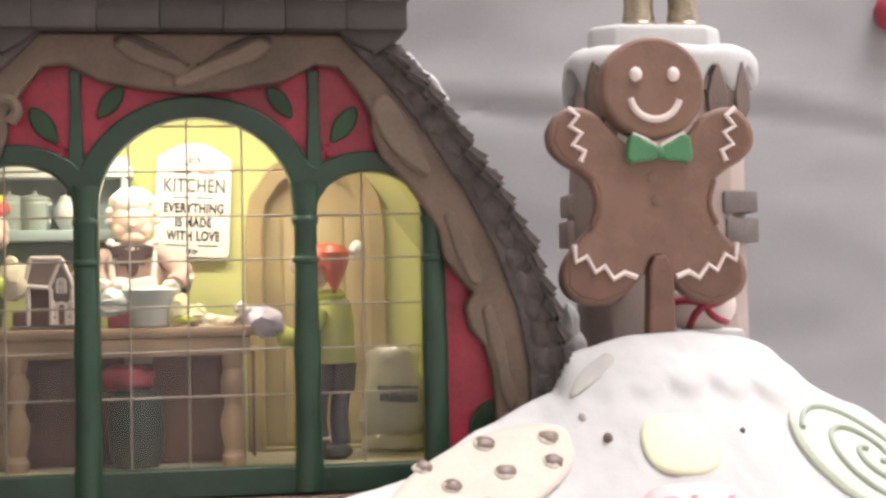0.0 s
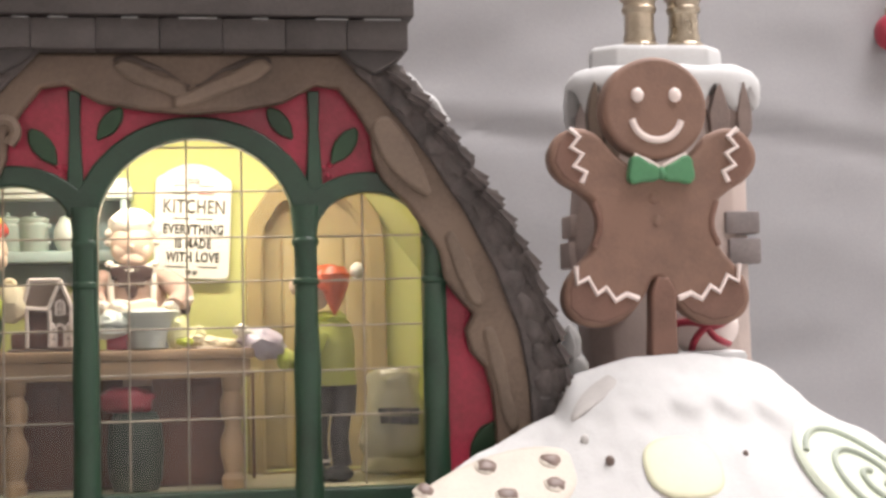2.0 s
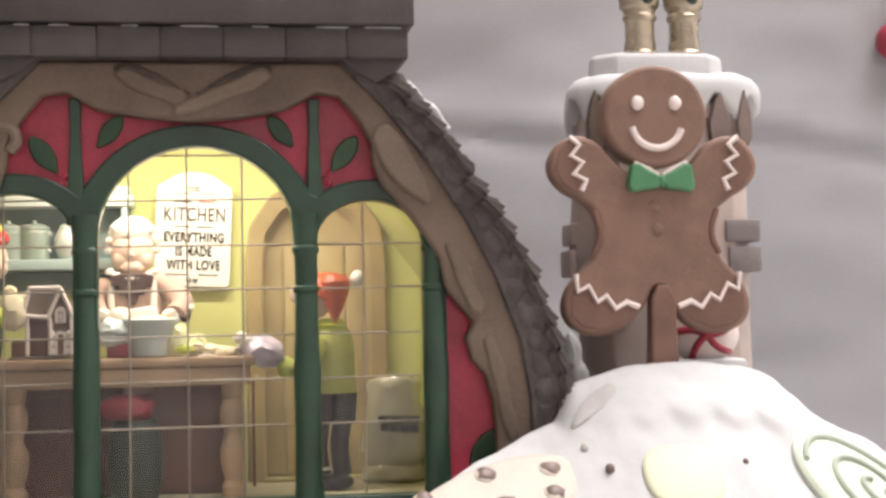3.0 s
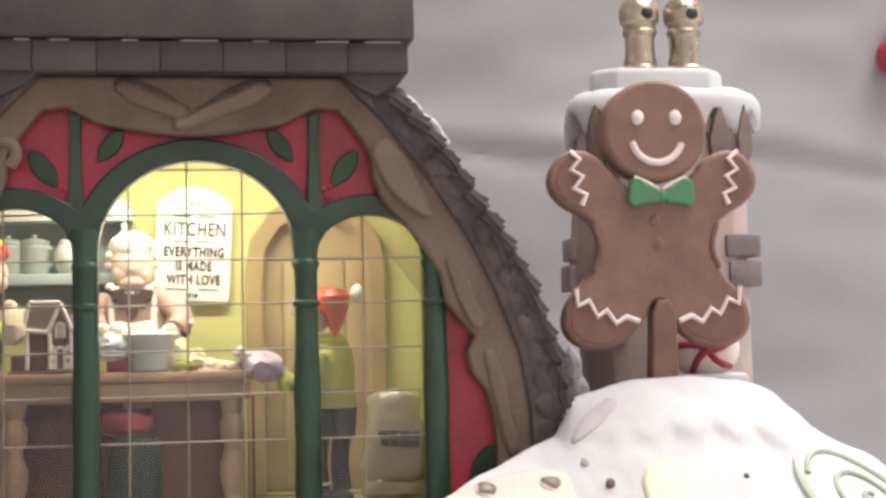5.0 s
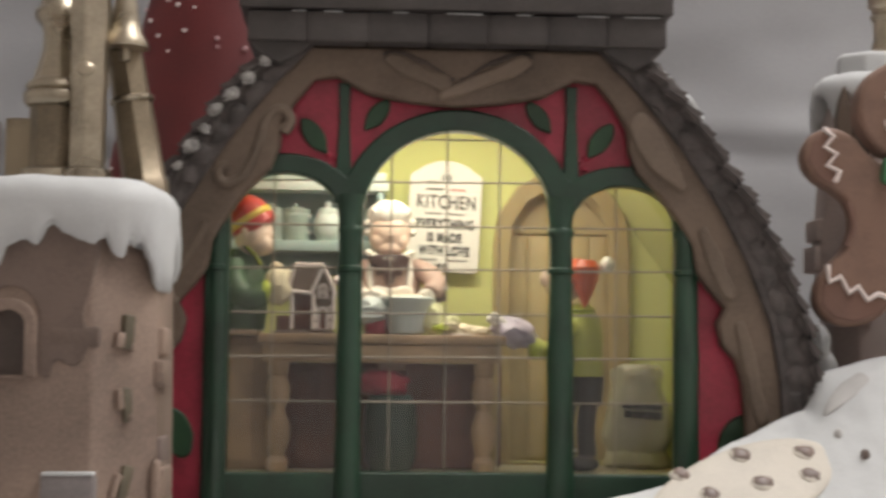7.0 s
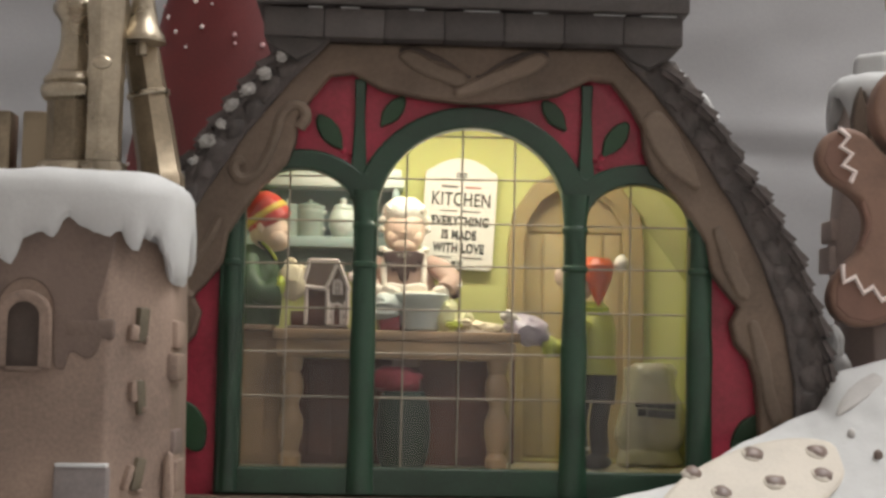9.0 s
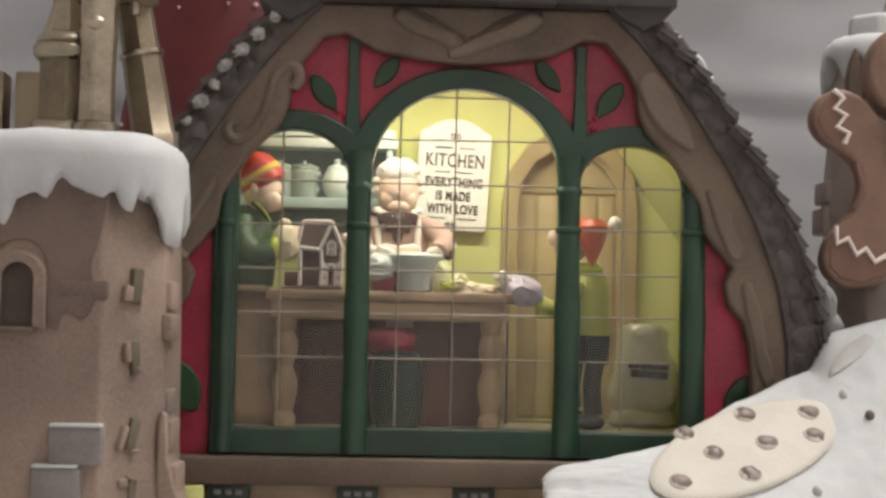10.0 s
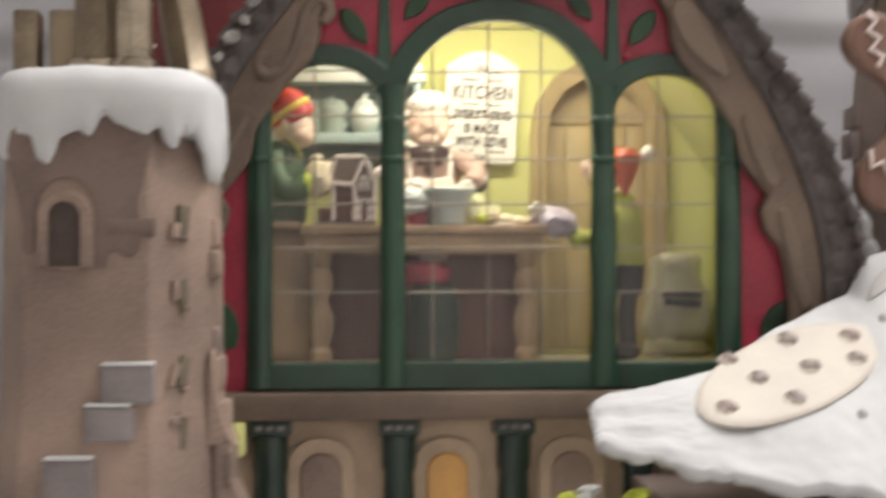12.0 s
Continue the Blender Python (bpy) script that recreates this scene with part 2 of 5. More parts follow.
def wire_mesh(pts, r, cyclic=False, smooth=False, res=2):
    """A round rod along points in millimetres."""
    cu = bpy.data.curves.new("path", "CURVE")
    cu.dimensions, cu.bevel_depth, cu.bevel_resolution, cu.use_fill_caps = "3D", r * MM, res, True
    sp = cu.splines.new("BEZIER" if smooth else "POLY")
    if smooth:
        sp.bezier_points.add(len(pts) - 1)
        for b, p in zip(sp.bezier_points, pts):
            b.co = Vector(p) * MM
            b.handle_left_type = b.handle_right_type = "AUTO"
        sp.resolution_u = 5
    else:
        sp.points.add(len(pts) - 1)
        for b, p in zip(sp.points, pts):
            b.co = (*(Vector(p) * MM), 1)
    sp.use_cyclic_u = cyclic
    return curve_mesh(cu)


def wire(name, pts, r, material, parent=None, label="", cyclic=False, smooth=False):
    return link(name, wire_mesh(pts, r, cyclic, smooth), material, parent, label)


def take(bm, me, index=0):
    """Adds a mesh to bm and drops it."""
    n = len(bm.faces)
    bm.from_mesh(me)
    bm.faces.ensure_lookup_table()
    paint(bm.faces[n:], index)
    bpy.data.meshes.remove(me)
    return bm


def arch(cx, half, z0, spring, rise, n=20):
    """An arched opening's outline."""
    top = [(cx + half * math.cos(math.pi * k / n), spring + rise * math.sin(math.pi * k / n)) for k in range(n + 1)]
    return [(cx + half, z0)] + top + [(cx - half, z0)]


def lerp(table, x):
    return float(np.interp(x, [a for a, _ in table], [b for _, b in table]))


def soft_lerp(table, x):
    """Between the rows of a table by a smooth wave."""
    for (a, u), (b, v) in zip(table, table[1:]):
        if a <= x <= b:
            return u + (v - u) * (0.5 - 0.5 * math.cos(math.pi * (x - a) / (b - a)))
    return table[0][1] if x < table[0][0] else table[-1][1]


def smooth_line(pts, n):
    """Points at even steps along a line through pts."""
    p = np.array(pts, float)
    d = np.r_[0, np.cumsum(np.hypot(*np.diff(p, axis=0).T))]
    s = np.linspace(0, d[-1], n)
    return [(float(np.interp(a, d, p[:, 0])), float(np.interp(a, d, p[:, 1]))) for a in s]


# ---- the room round the display ----
def slab(name, x0, x1, y0, y1, z0, z1, material):
    bm = bmesh.new()
    box(bm, x0, x1, y0, y1, z0, z1, 0)
    return tagged(part(name, bm, material, smooth=False), kind="structure")


FLOORZ = -62
# unseen floor, its brown picked to warm the bounce and pane reflections
slab("floor", -1300, 1300, -1300, 600, -860, -820, SHOPFLOOR)
slab("ceiling", -1300, 1300, -1300, 600, 1200, 1240, PLASTER)
slab("wall_north", -1300, 1300, 560, 600, -820, 1200, PLASTER)
slab("wall_south", -1300, 1300, -1340, -1300, -820, 1200, PLASTER)
slab("wall_west", -1340, -1300, -1300, 600, -820, 1200, PLASTER)
slab("wall_east", 1300, 1340, -1300, 600, -820, 1200, PLASTER)

bm = bmesh.new()
box(bm, -240, 880, -550, 470, 1188, 1199, 2)
tagged(part("ceiling_light", bm, PLASTER), "white rectangular shop ceiling lamp housing", "lamp")

stand = thing("display_table", "long display table covered with white snow cloth", "table")
bm = bmesh.new()
box(bm, -700, 700, -260, 420, FLOORZ - 30, FLOORZ, 3)
part("tabletop", bm, TABLECLOTH, stand)
for x in (-680, 660):
    for y in (-250, 390):
        bm = bmesh.new()
        box(bm, x, x + 30, y, y + 20, -820, FLOORZ - 30, 2)
        part("leg", bm, STONEDARK, stand)


def backdrop():
    """The hanging cloth behind the house, with sagging folds."""
    bm = bmesh.new()
    nx, nz = 160, 90
    grid = []
    for i in range(nx + 1):
        for k in range(nz + 1):
            x, z = -600 + 1200 * i / nx, FLOORZ + 460 * k / nz
            fold = 147 + 9 * math.sin(x / 90.0) + 5 * math.sin(x / 37.0)
            d = z - fold
            y = 262 + 2.6 * math.exp(-(d / 5) ** 2) - 2.2 * math.exp(-((d - 9) / 9) ** 2)
            y += 6 * noise.noise(Vector((x / 150, z / 75, 3))) + 1.7 * noise.noise(Vector((x / 45, z / 22, 8)))
            grid.append(bm.verts.new((x * MM, y * MM, z * MM)))
    for i in range(nx):
        for k in range(nz):
            a = i * (nz + 1) + k
            bm.faces.new((grid[a], grid[a + nz + 1], grid[a + nz + 2], grid[a + 1]))
    ob = part("backdrop", bm, BACKDROP)
    sol = ob.modifiers.new("thick", "SOLIDIFY")
    sol.thickness = 0.002
    return tagged(ob, "creased pale grey cloth backdrop", "backdrop", kind="structure")


backdrop()

# ---- the gingerbread house ----
CX = 1.8
house = thing("gingerbread_house", "gingerbread toy house with red walls and lit green arched window", "toy house")

HOLES = [arch(2.8, 30.2, 9, 90, 28.2), arch(-52.3, 17.3, 8.6, 90, 13.8), arch(56.6, 16.8, 8.6, 88, 13)]


def green_top(x):
    z = 94.0
    for cx, rx, rz, sp in ((2.8, 38, 35, 90), (-52.3, 25, 20, 90), (56.6, 25, 19.5, 88)):
        u = (x - cx) / rx
        if abs(u) < 1:
            z = max(z, sp + rz * math.sqrt(1 - u * u))
    return z


xs = np.linspace(-77.2, 80.5, 90)
frame_outline = [(80.5, 0), *[(float(x), green_top(x)) for x in xs[::-1]], (-77.2, 0)]
sash = plate("window_frame", [frame_outline, *HOLES], -2.5, 5, GREEN, house, "glossy dark green window frame", 0.8)

INNER_R = [(48, 144), (60, 131.6), (74.5, 113.7), (87.4, 94), (96.7, 76.1), (104.1, 56.4), (107.2, 38.5), (108, 20), (108, -2)]
OUTER_R = [(60, 146), (65.1, 140), (78.1, 126.6), (87.8, 112.2), (100.2, 94.3), (109.4, 76.4), (115.2, 60.3), (118.7, 45.9), (120, 30), (120, -2)]
INNER_L = [(2 * CX - x, z) for x, z in INNER_R]
OUTER_L = [(2 * CX - x, z) for x, z in OUTER_R]

# red wall behind the frame
gable = plate("wall", [[*INNER_R, *INNER_L[::-1]], [(77, 7), *[(float(x), green_top(x) - 4) for x in xs[-4:3:-1]], (-73, 7)]], 0.5, 4.5, RED, house, "deep red painted gable wall", 0.2)


rim_r = [(CX, 125.5), (16, 126.5), (30, 129), (40, 134.5), (47, 133.5), (53, 126), (57, 119), (57.5, 112), (60, 105), (64, 101), (68, 97), (73, 90), (78, 82), (79.5, 73),
         (84, 67), (88.5, 62), (86, 57), (87.5, 50), (92, 45), (94, 38), (95, 29), (95.5, 10), (96, -2)]
rim_l = [(2 * CX - x, z) for x, z in rim_r[1:]]
trim = plate("gable_trim", [[*rim_r, *INNER_R[::-1], *INNER_L, *rim_l[::-1]]], -6, 0.5, RIM, house, "scalloped brown gingerbread gable trim", 1.2)

# leaf reliefs at the peak and scrolls down the sides
# DARKTRIM plates paint the recess shade above the peak leaves
for pts, m, y in (([(-4.0, 127.9), (2.6, 133.1), (12.2, 137.5), (26.1, 140.7), (24.3, 137.7), (12.1, 132.0), (1.7, 128.0)], LIGHTTRIM, -7.3),
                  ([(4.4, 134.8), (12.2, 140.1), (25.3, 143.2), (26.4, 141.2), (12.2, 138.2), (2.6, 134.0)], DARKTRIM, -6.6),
                  ([(0.6, 132.9), (-7.8, 137.5), (-21.7, 140.7), (-19.9, 137.7), (-7.7, 132.0), (-1.4, 130.2)], LIGHTTRIM, -7.2),
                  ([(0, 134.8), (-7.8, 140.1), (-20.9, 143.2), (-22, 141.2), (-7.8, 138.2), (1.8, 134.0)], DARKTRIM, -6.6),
                  ([(57.4, 122), (61, 124.6), (66, 121), (70.5, 113.5), (74.6, 104), (75, 99.6), (70, 101.5), (63, 107.5), (58.5, 115)], LIGHTTRIM, -7.2),
                  ([(81, 88), (84.5, 84), (89, 74), (91.5, 65), (89.5, 64), (85, 70), (81.5, 79)], LIGHTTRIM, -6.9),
                  ([(92.6, 58), (96.5, 52), (99.5, 38), (100, 24), (97.6, 27), (94.6, 40), (92.2, 50)], LIGHTTRIM, -6.9)):
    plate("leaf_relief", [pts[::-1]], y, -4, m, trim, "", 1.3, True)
for pts, r in (([(-53, 116), (-51, 120), (-53.5, 123.4), (-58, 121), (-60.5, 113), (-63.5, 105.5), (-67.5, 100.5), (-72, 100), (-73, 104), (-70, 105.5)], 1.9),
               ([(-77, 87), (-81, 79), (-85.5, 72), (-88, 65), (-85.5, 61.5)], 1.7), ([(-88, 55), (-92, 47), (-94.5, 35), (-95, 22)], 1.7),
               ([(63, 117), (66.5, 117.5), (67.5, 113), (64.5, 111)], 1.0), ([(84, 80), (87, 79), (87.4, 75)], 0.9)):
    wire("scroll_relief", [(x, -5.4, z) for x, z in pts], r, LIGHTTRIM, trim, smooth=True)

# upright green strips, holly leaves and berries over the red wall
for sx, x0 in ((-1, -33.8), (1, 39.4)):
    plate("strip", [[(x0 - 3.0, 94), (x0 + 3.0, 94), (x0 + 1.6, 122), (x0 + 1.9, 133), (x0 - 1.9, 133), (x0 - 1.6, 122)]], -2.2, 1, GREEN, gable, "", 0.5)
    for dx, dz, tilt, s in ((9.6, 115.8, 36, 0.78), (-10.5, 123, -38, 0.7)):
        a = radians(tilt * -sx)
        shape = [(0, 8.5), (2.6, 6), (3.9, 2), (3.6, -3), (1.6, -7), (0, -9), (-1.6, -7), (-3.6, -3), (-3.9, 2), (-2.6, 6)]
        pts = [(x0 + sx * dx + s * (x * math.cos(a) - z * math.sin(a)), dz + s * (x * math.sin(a) + z * math.cos(a))) for x, z in shape]
        plate("holly_leaf", [pts], -1.8, 1.2, LEAF, gable, "", 0.6, True)
    for dx, dz in ((2.8, 109), (4.5, 106.5), (5.2, 110)):
        bm = bmesh.new()
        ball(bm, x0 + sx * dx, 0.2, dz, 1.1, level=2)
        part("berry", bm, RED, gable)
for x, z, tilt in ((-85.5, 21, 25), (93, 20, -30)):
    a = radians(tilt)
    shape = [(0, 8.5), (3.6, 6), (5.2, 1), (3.8, -5), (0, -8.5), (-3.8, -5), (-5.2, 1), (-3.6, 6)]
    plate("holly_leaf", [[(x + u * math.cos(a) - v * math.sin(a), z + u * math.sin(a) + v * math.cos(a)) for u, v in shape]], -1.6, 1.4, LEAF, gable, "", 0.6, True)

# turned columns between the windows
for x, r, top in ((-31.3, 4.1, 97), (36.2, 4.3, 97), (-73.4, 3.6, 94), (76.8, 4.2, 90)):
    prof = [(r * 1.15, 1), (r * 1.1, 8), (r, 12), (r * 0.93, 30), (r * 1.0, 46), (r * 0.86, 62), (r * 0.80, 72), (r * 1.0, 72.6), (r * 1.0, 73.8), (r * 0.8, 74.4), (r * 0.84, 84), (r * 1.0, 85), (r * 1.0, 86.3), (r * 0.86, 87), (r * 1.1, top)]
    bm = bmesh.new()
    lathe(bm, prof, x, -1.0, 20, squash=0.8)
    part("column", bm, GREEN, sash)

# bars of the window grid
def muntin(pts):
    wire("glazing_bar", pts, 0.32, WIRE, sash)


for cx, half, spring, rise, ups in ((2.8, 30.2, 90, 28.2, (-18.5, -0.6, 16.5)), (-52.3, 17.3, 90, 13.8, (-56.2,)), (56.6, 16.8, 88, 13, (54.4,))):
    for x in ups:
        z = spring + rise * math.sqrt(max(0, 1 - ((x - cx) / half) ** 2)) + 1
        muntin([(x, 3, 9), (x + 0.3, 3, z)])
    for k in range(7):
        z = 31 + 14.15 * k
        if z < spring:
            w = half + 1
        elif z < spring + rise - 1:
            w = half * math.sqrt(1 - ((z - spring) / rise) ** 2) + 1
        else:
            continue
        muntin([(cx - w, 3.6, z), (cx + w, 3.6, z + (0.4 if k % 2 else 0))])

GLASS = bpy.data.materials.new("clear_plastic")
GLASS.use_nodes = True
shade = GLASS.node_tree.nodes["Principled BSDF"]
shade.inputs["Transmission Weight"].default_value, shade.inputs["Roughness"].default_value, shade.inputs["IOR"].default_value = 1.0, 0.0, 1.45
for hole in HOLES:
    pane = plate("pane", [hole], 4.2, 4.5, GLASS, sash, "clear plastic window pane", 0.05)
    pane.visible_shadow = False

# sill and lower storey
bm = bmesh.new()
box(bm, -106, 112, -8, 2, -9, -0.3, 1.2)
part("sill", bm, RIM, house, "brown ledge under the window")
bm = bmesh.new()
box(bm, -84, -77.5, -9, 2, -20, -9.2, 1)
part("corner_block", bm, LEMON, house)
bm = bmesh.new()
box(bm, -100, 106, 3, 90, -62, -9, 0.5)
lower = part("lower_wall", bm, BEIGE, house)
for k in range(5):
    x = -54 + 40 * k - 4
    plate("arched_panel", [arch(x + 4, 11, -50, -24, 9)], 0.5, 3.5, BEIGE, lower, "", 0.6)
    plate("arched_niche", [arch(x + 4, 6.5, -48, -26, 6)], -0.8, 1.5, AMBER if k % 2 else STONE, lower, "", 0.6)
for k, x in enumerate((-70, -29.5, 7, 47, 87)):
    bm = bmesh.new()
    box(bm, x - 6.5, x + 6.5, -6, 3, -14, -9, 0.8)
    lathe(bm, [(4.6, -62), (5.2, -40), (4.6, -26), (5.4, -24), (5.4, -14)], x, -1.5, 14)
    post = part("post", bm, POST, house, "dark green turned porch post")
    for u in (-3.4, 0, 3.4):
        bm = bmesh.new()
        box(bm, x + u - 1.1, x + u + 1.1, -6.6, -5.6, -12.2, -10.6, 0.3)
        part("dentil", bm, GREYBRICK, post)

# roof shell
ring = [*OUTER_R, *INNER_R[::-1]]
shells = []
for side in (ring, [(2 * CX - x, z) for x, z in ring]):
    shells.append(plate("roof_shell", [[((x - CX) * 0.985 + CX, z) for x, z in side]], -7.5, 95, SHINGLE, house, "", 0.8))
# ridge beams
def beam(z0, z1, x0, x1, y0, y1, material, n):
    step = (x1 - x0) / n
    for k in range(n):
        bm = bmesh.new()
        j = 0.5 * noise.noise(Vector((k * 3.1, z0, 0)))
        box(bm, x0 + k * step, x0 + (k + 1) * step - 0.1, y0 + j, y1, z0 + 0.4 * j, z1 + 0.5 * j, 0.45)
        part("ridge_slab", bm, material, house)
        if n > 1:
            # white strip stands in for the glint along the slab's top edge
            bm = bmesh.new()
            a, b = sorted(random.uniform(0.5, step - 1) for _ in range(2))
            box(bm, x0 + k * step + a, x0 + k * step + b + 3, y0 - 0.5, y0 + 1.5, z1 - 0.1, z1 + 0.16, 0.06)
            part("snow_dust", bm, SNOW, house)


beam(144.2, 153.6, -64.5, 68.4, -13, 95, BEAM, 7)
beam(154.4, 172, -67, 70.2, -15, 95, BEAM, 1)
plate("eave_bracket", [[(66, 146), (68.2, 147), (67, 143), (63.5, 140), (58, 137), (52, 140), (47, 144.5)]], -11, 60, BEAM, house, "", 0.8)
plate("eave_bracket", [[(2 * CX - x, z) for x, z in [(66, 146), (68.2, 147), (67, 143), (63.5, 140), (58, 137), (52, 140), (47, 144.5)]][::-1]], -11, 60, BEAM, house, "", 0.8)
bm = bmesh.new()
for x, z, y in ((68.2, 141.2, 34), (73.5, 136.6, 34), (78.4, 131.4, 36), (82.4, 126, 38)):
    ball(bm, x, y, z, 4.6, 24, 3.2, 0.4, level=3, turn=Matrix.Rotation(radians(45), 4, "Y"))
part("snow_patch", bm, SNOW, house, "thin snow lying on the shingles")

# interior of the kitchen
def room_panel(name, x0, x1, y0, y1, z0, z1, material):
    bm = bmesh.new()
    box(bm, x0, x1, y0, y1, z0, z1, 0.2)
    return part(name, bm, material, house)


room_panel("kitchen_floor", -82, 90, 4.6, 63, 4, 8, FLOORTILE)
room_panel("kitchen_ceiling", -60, 64, 4.6, 63, 132, 135, WALL)
room_panel("kitchen_side", -85, -81.5, 4.6, 63, 4, 110, WALL)
room_panel("kitchen_side", 90, 93, 4.6, 63, 4, 86, WALL)


def sloped_panel(sx):
    """The slanting ceiling over a side window, lower at the back than at the front."""
    bm = bmesh.new()
    rings = []
    for y, low, high in ((4.6, (92, 86), (60, 131)), (63, (89, 66), (54, 112))):
        ring = []
        for x, z in (low, high, (high[0] + 3, high[1] + 3), (low[0] + 3, low[1] + 3)):
            ring.append(bm.verts.new(((x if sx > 0 else 2 * CX - x) * MM, y * MM, z * MM)))
        rings.append(ring)
    for k in range(4):
        bm.faces.new((rings[0][k], rings[0][(k + 1) % 4], rings[1][(k + 1) % 4], rings[1][k]))
    bm.faces.new(rings[0])
    bm.faces.new(rings[1])
    return part("kitchen_vault", bm, WALL, house)


sloped_panel(1)
plate("kitchen_vault", [[(-50.4, 134), (-80.4, 100), (-82.4, 103), (-53.4, 137)]], 4.6, 63, WALL, house, "", 0.2)
DX = 44.0
plate("kitchen_back", [[(-84, 4), (92, 4), (92, 104), (60, 135), (-57, 135), (-84, 106)], [*arch(DX, 20.2, 9, 84, 24.5)]], 60, 63, WALL, house, "yellow-green plastered back wall", 0.2)


def door_arch(half, z0, spring, top):
    """A stilted arch with bent shoulders."""
    side = [(half, z0), (half, spring), (half * 0.93, spring + (top - spring) * 0.42), (half * 0.66, spring + (top - spring) * 0.78), (half * 0.3, top - 0.6), (0, top)]
    return [(DX + x, z) for x, z in side] + [(DX - x, z) for x, z in side[-2::-1]]


plate("door_frame", [door_arch(24.6, 8.2, 86, 113), door_arch(19.8, 7.9, 85, 107.4)], 56, 66, OCHREDARK, house, "ochre arched door surround", 0.7)
plate("door_frame", [door_arch(21.2, 8.2, 85.5, 108.8), door_arch(18.6, 7.9, 84.6, 105.8)], 59.5, 66, OCHRE, house, "", 0.5)
door = room_panel("door", 23, 65, 64.6, 67, 6, 110, OCHRE)
for x0, x1, z0, z1 in ((26, 32.3, 10, 90), (33.0, 43.8, 10, 90), (44.5, 54.4, 10, 90), (55.1, 61, 10, 90)):
    bm = bmesh.new()
    box(bm, x0, x1, 63.6, 65, z0, z1, 0.5)
    part("door_plank", bm, OCHRE, door)
plate("door_head", [door_arch(18.2, 90.8, 91.5, 105)], 63.6, 65, OCHRE, door, "", 0.5)

# ---- the snowy porch roof with sweets ----
YT = [(22, -62), (45, -55), (65, -45), (85, -30), (108, -12), (113, -8), (150, -6), (190, -8), (220, -12), (262, -20)]
ZT = [(22, 2.5), (40, 5), (64, 9.3), (84, 20.5), (100, 26), (113, 30), (117, 39), (120, 42), (134, 44.8), (154, 45.8), (173, 44.2), (184, 41.0), (192, 35.6), (197, 30.6), (207, 25.2), (215, 21.6), (224, 15), (245, 2), (262, -15)]
YB = [(22, -74), (66, -75), (111, -80), (150, -85), (262, -85)]
ZB = [(22, -6), (30, -11), (66, -19), (111, -24), (160, -28), (262, -40)]


def drape(x):
    """The lower edge of the thicker snow at the crest, as a share of the slope."""
    return 0.27 + 0.045 * abs(math.sin(x / 4.2))


def on_roof(x, v, lift=0.0):
    """A point of the porch roof: x in millimetres, v from the crest (0) to the eave (1), raised off the snow by lift."""
    def eased(table, x, k):
        wide = sum(lerp(table, x + d) for d in (-12, -8, -4, 0, 4, 8, 12)) / 7
        return lerp(table, x) * (1 - k) + wide * k

    def at(x, v):
        v = max(v, 0.0)
        k = min(1.0, 4 * v)
        y, z = eased(YT, x, k), eased(ZT, x, k)
        return Vector((x, y + (lerp(YB, x) - y) * v, z + (lerp(ZB, x) - z) * v ** 1.3))
    p = at(x, v)
    n = (at(x + 2, v) - at(x - 2, v)).cross(at(x, v + 0.03) - at(x, max(0, v - 0.03))).normalized()
    return (p - n * lift if n.y > 0 else p + n * lift), (-n if n.y > 0 else n)


porch = thing("porch_roof", "porch roof covered in thick white snow", "roof")
bm = bmesh.new()
NX, NV = 170, 70
rows = []
for i in range(NX + 1):
    x = 22 + 240 * i / NX
    col = []
    for k in range(NV + 1):
        v = k / NV
        wave = 1 + 0.05 * noise.noise(Vector((x / 9, 4, 0)))
        p, n = on_roof(x, v * wave)
        d = drape(x)
        ends = min(1.0, max(0.0, (x - 118) / 22)) * min(1.0, max(0.0, (200 - x) / 22))
        lip = 2.2 * ends * ends * (3 - 2 * ends) / (1 + math.exp(min(60, max(-60, (v - d) * 80))))
        edge = min(1.0, (x - 22) / 6) ** 0.5
        p = p + n * (lip + 0.9 * noise.noise(Vector((x / 14, v * 5, 1))) + 0.3 * noise.noise(Vector((x / 4, v * 16, 7))))
        if v > 0.94:
            p.z -= 3.2 * max(0, noise.noise(Vector((x / 5.0, 0, 2)))) * (v - 0.94) / 0.06
        p.z -= 3.0 * (1 - edge)
        col.append(bm.verts.new(p * MM))
    rows.append(col)
for a, b in zip(rows, rows[1:]):
    for k in range(NV):
        bm.faces.new((a[k], b[k], b[k + 1], a[k + 1]))
snow = part("snow_cover", bm, SNOW, porch)
sol = snow.modifiers.new("thick", "SOLIDIFY")
sol.thickness, sol.offset = 0.006, -1
bm = bmesh.new()
box(bm, 44, 236, -68, 0, -62, -27, 1)
part("porch_wall", bm, STONEDARK, porch)
plate("porch_gable", [[(60, -27), (230, -27), (206, 16), (188, 30), (170, 38), (152, 41), (134, 38), (121, 31), (113, 21), (84, 8), (66, -6)]], -14, -2, STONEDARK, porch, "", 0.5)


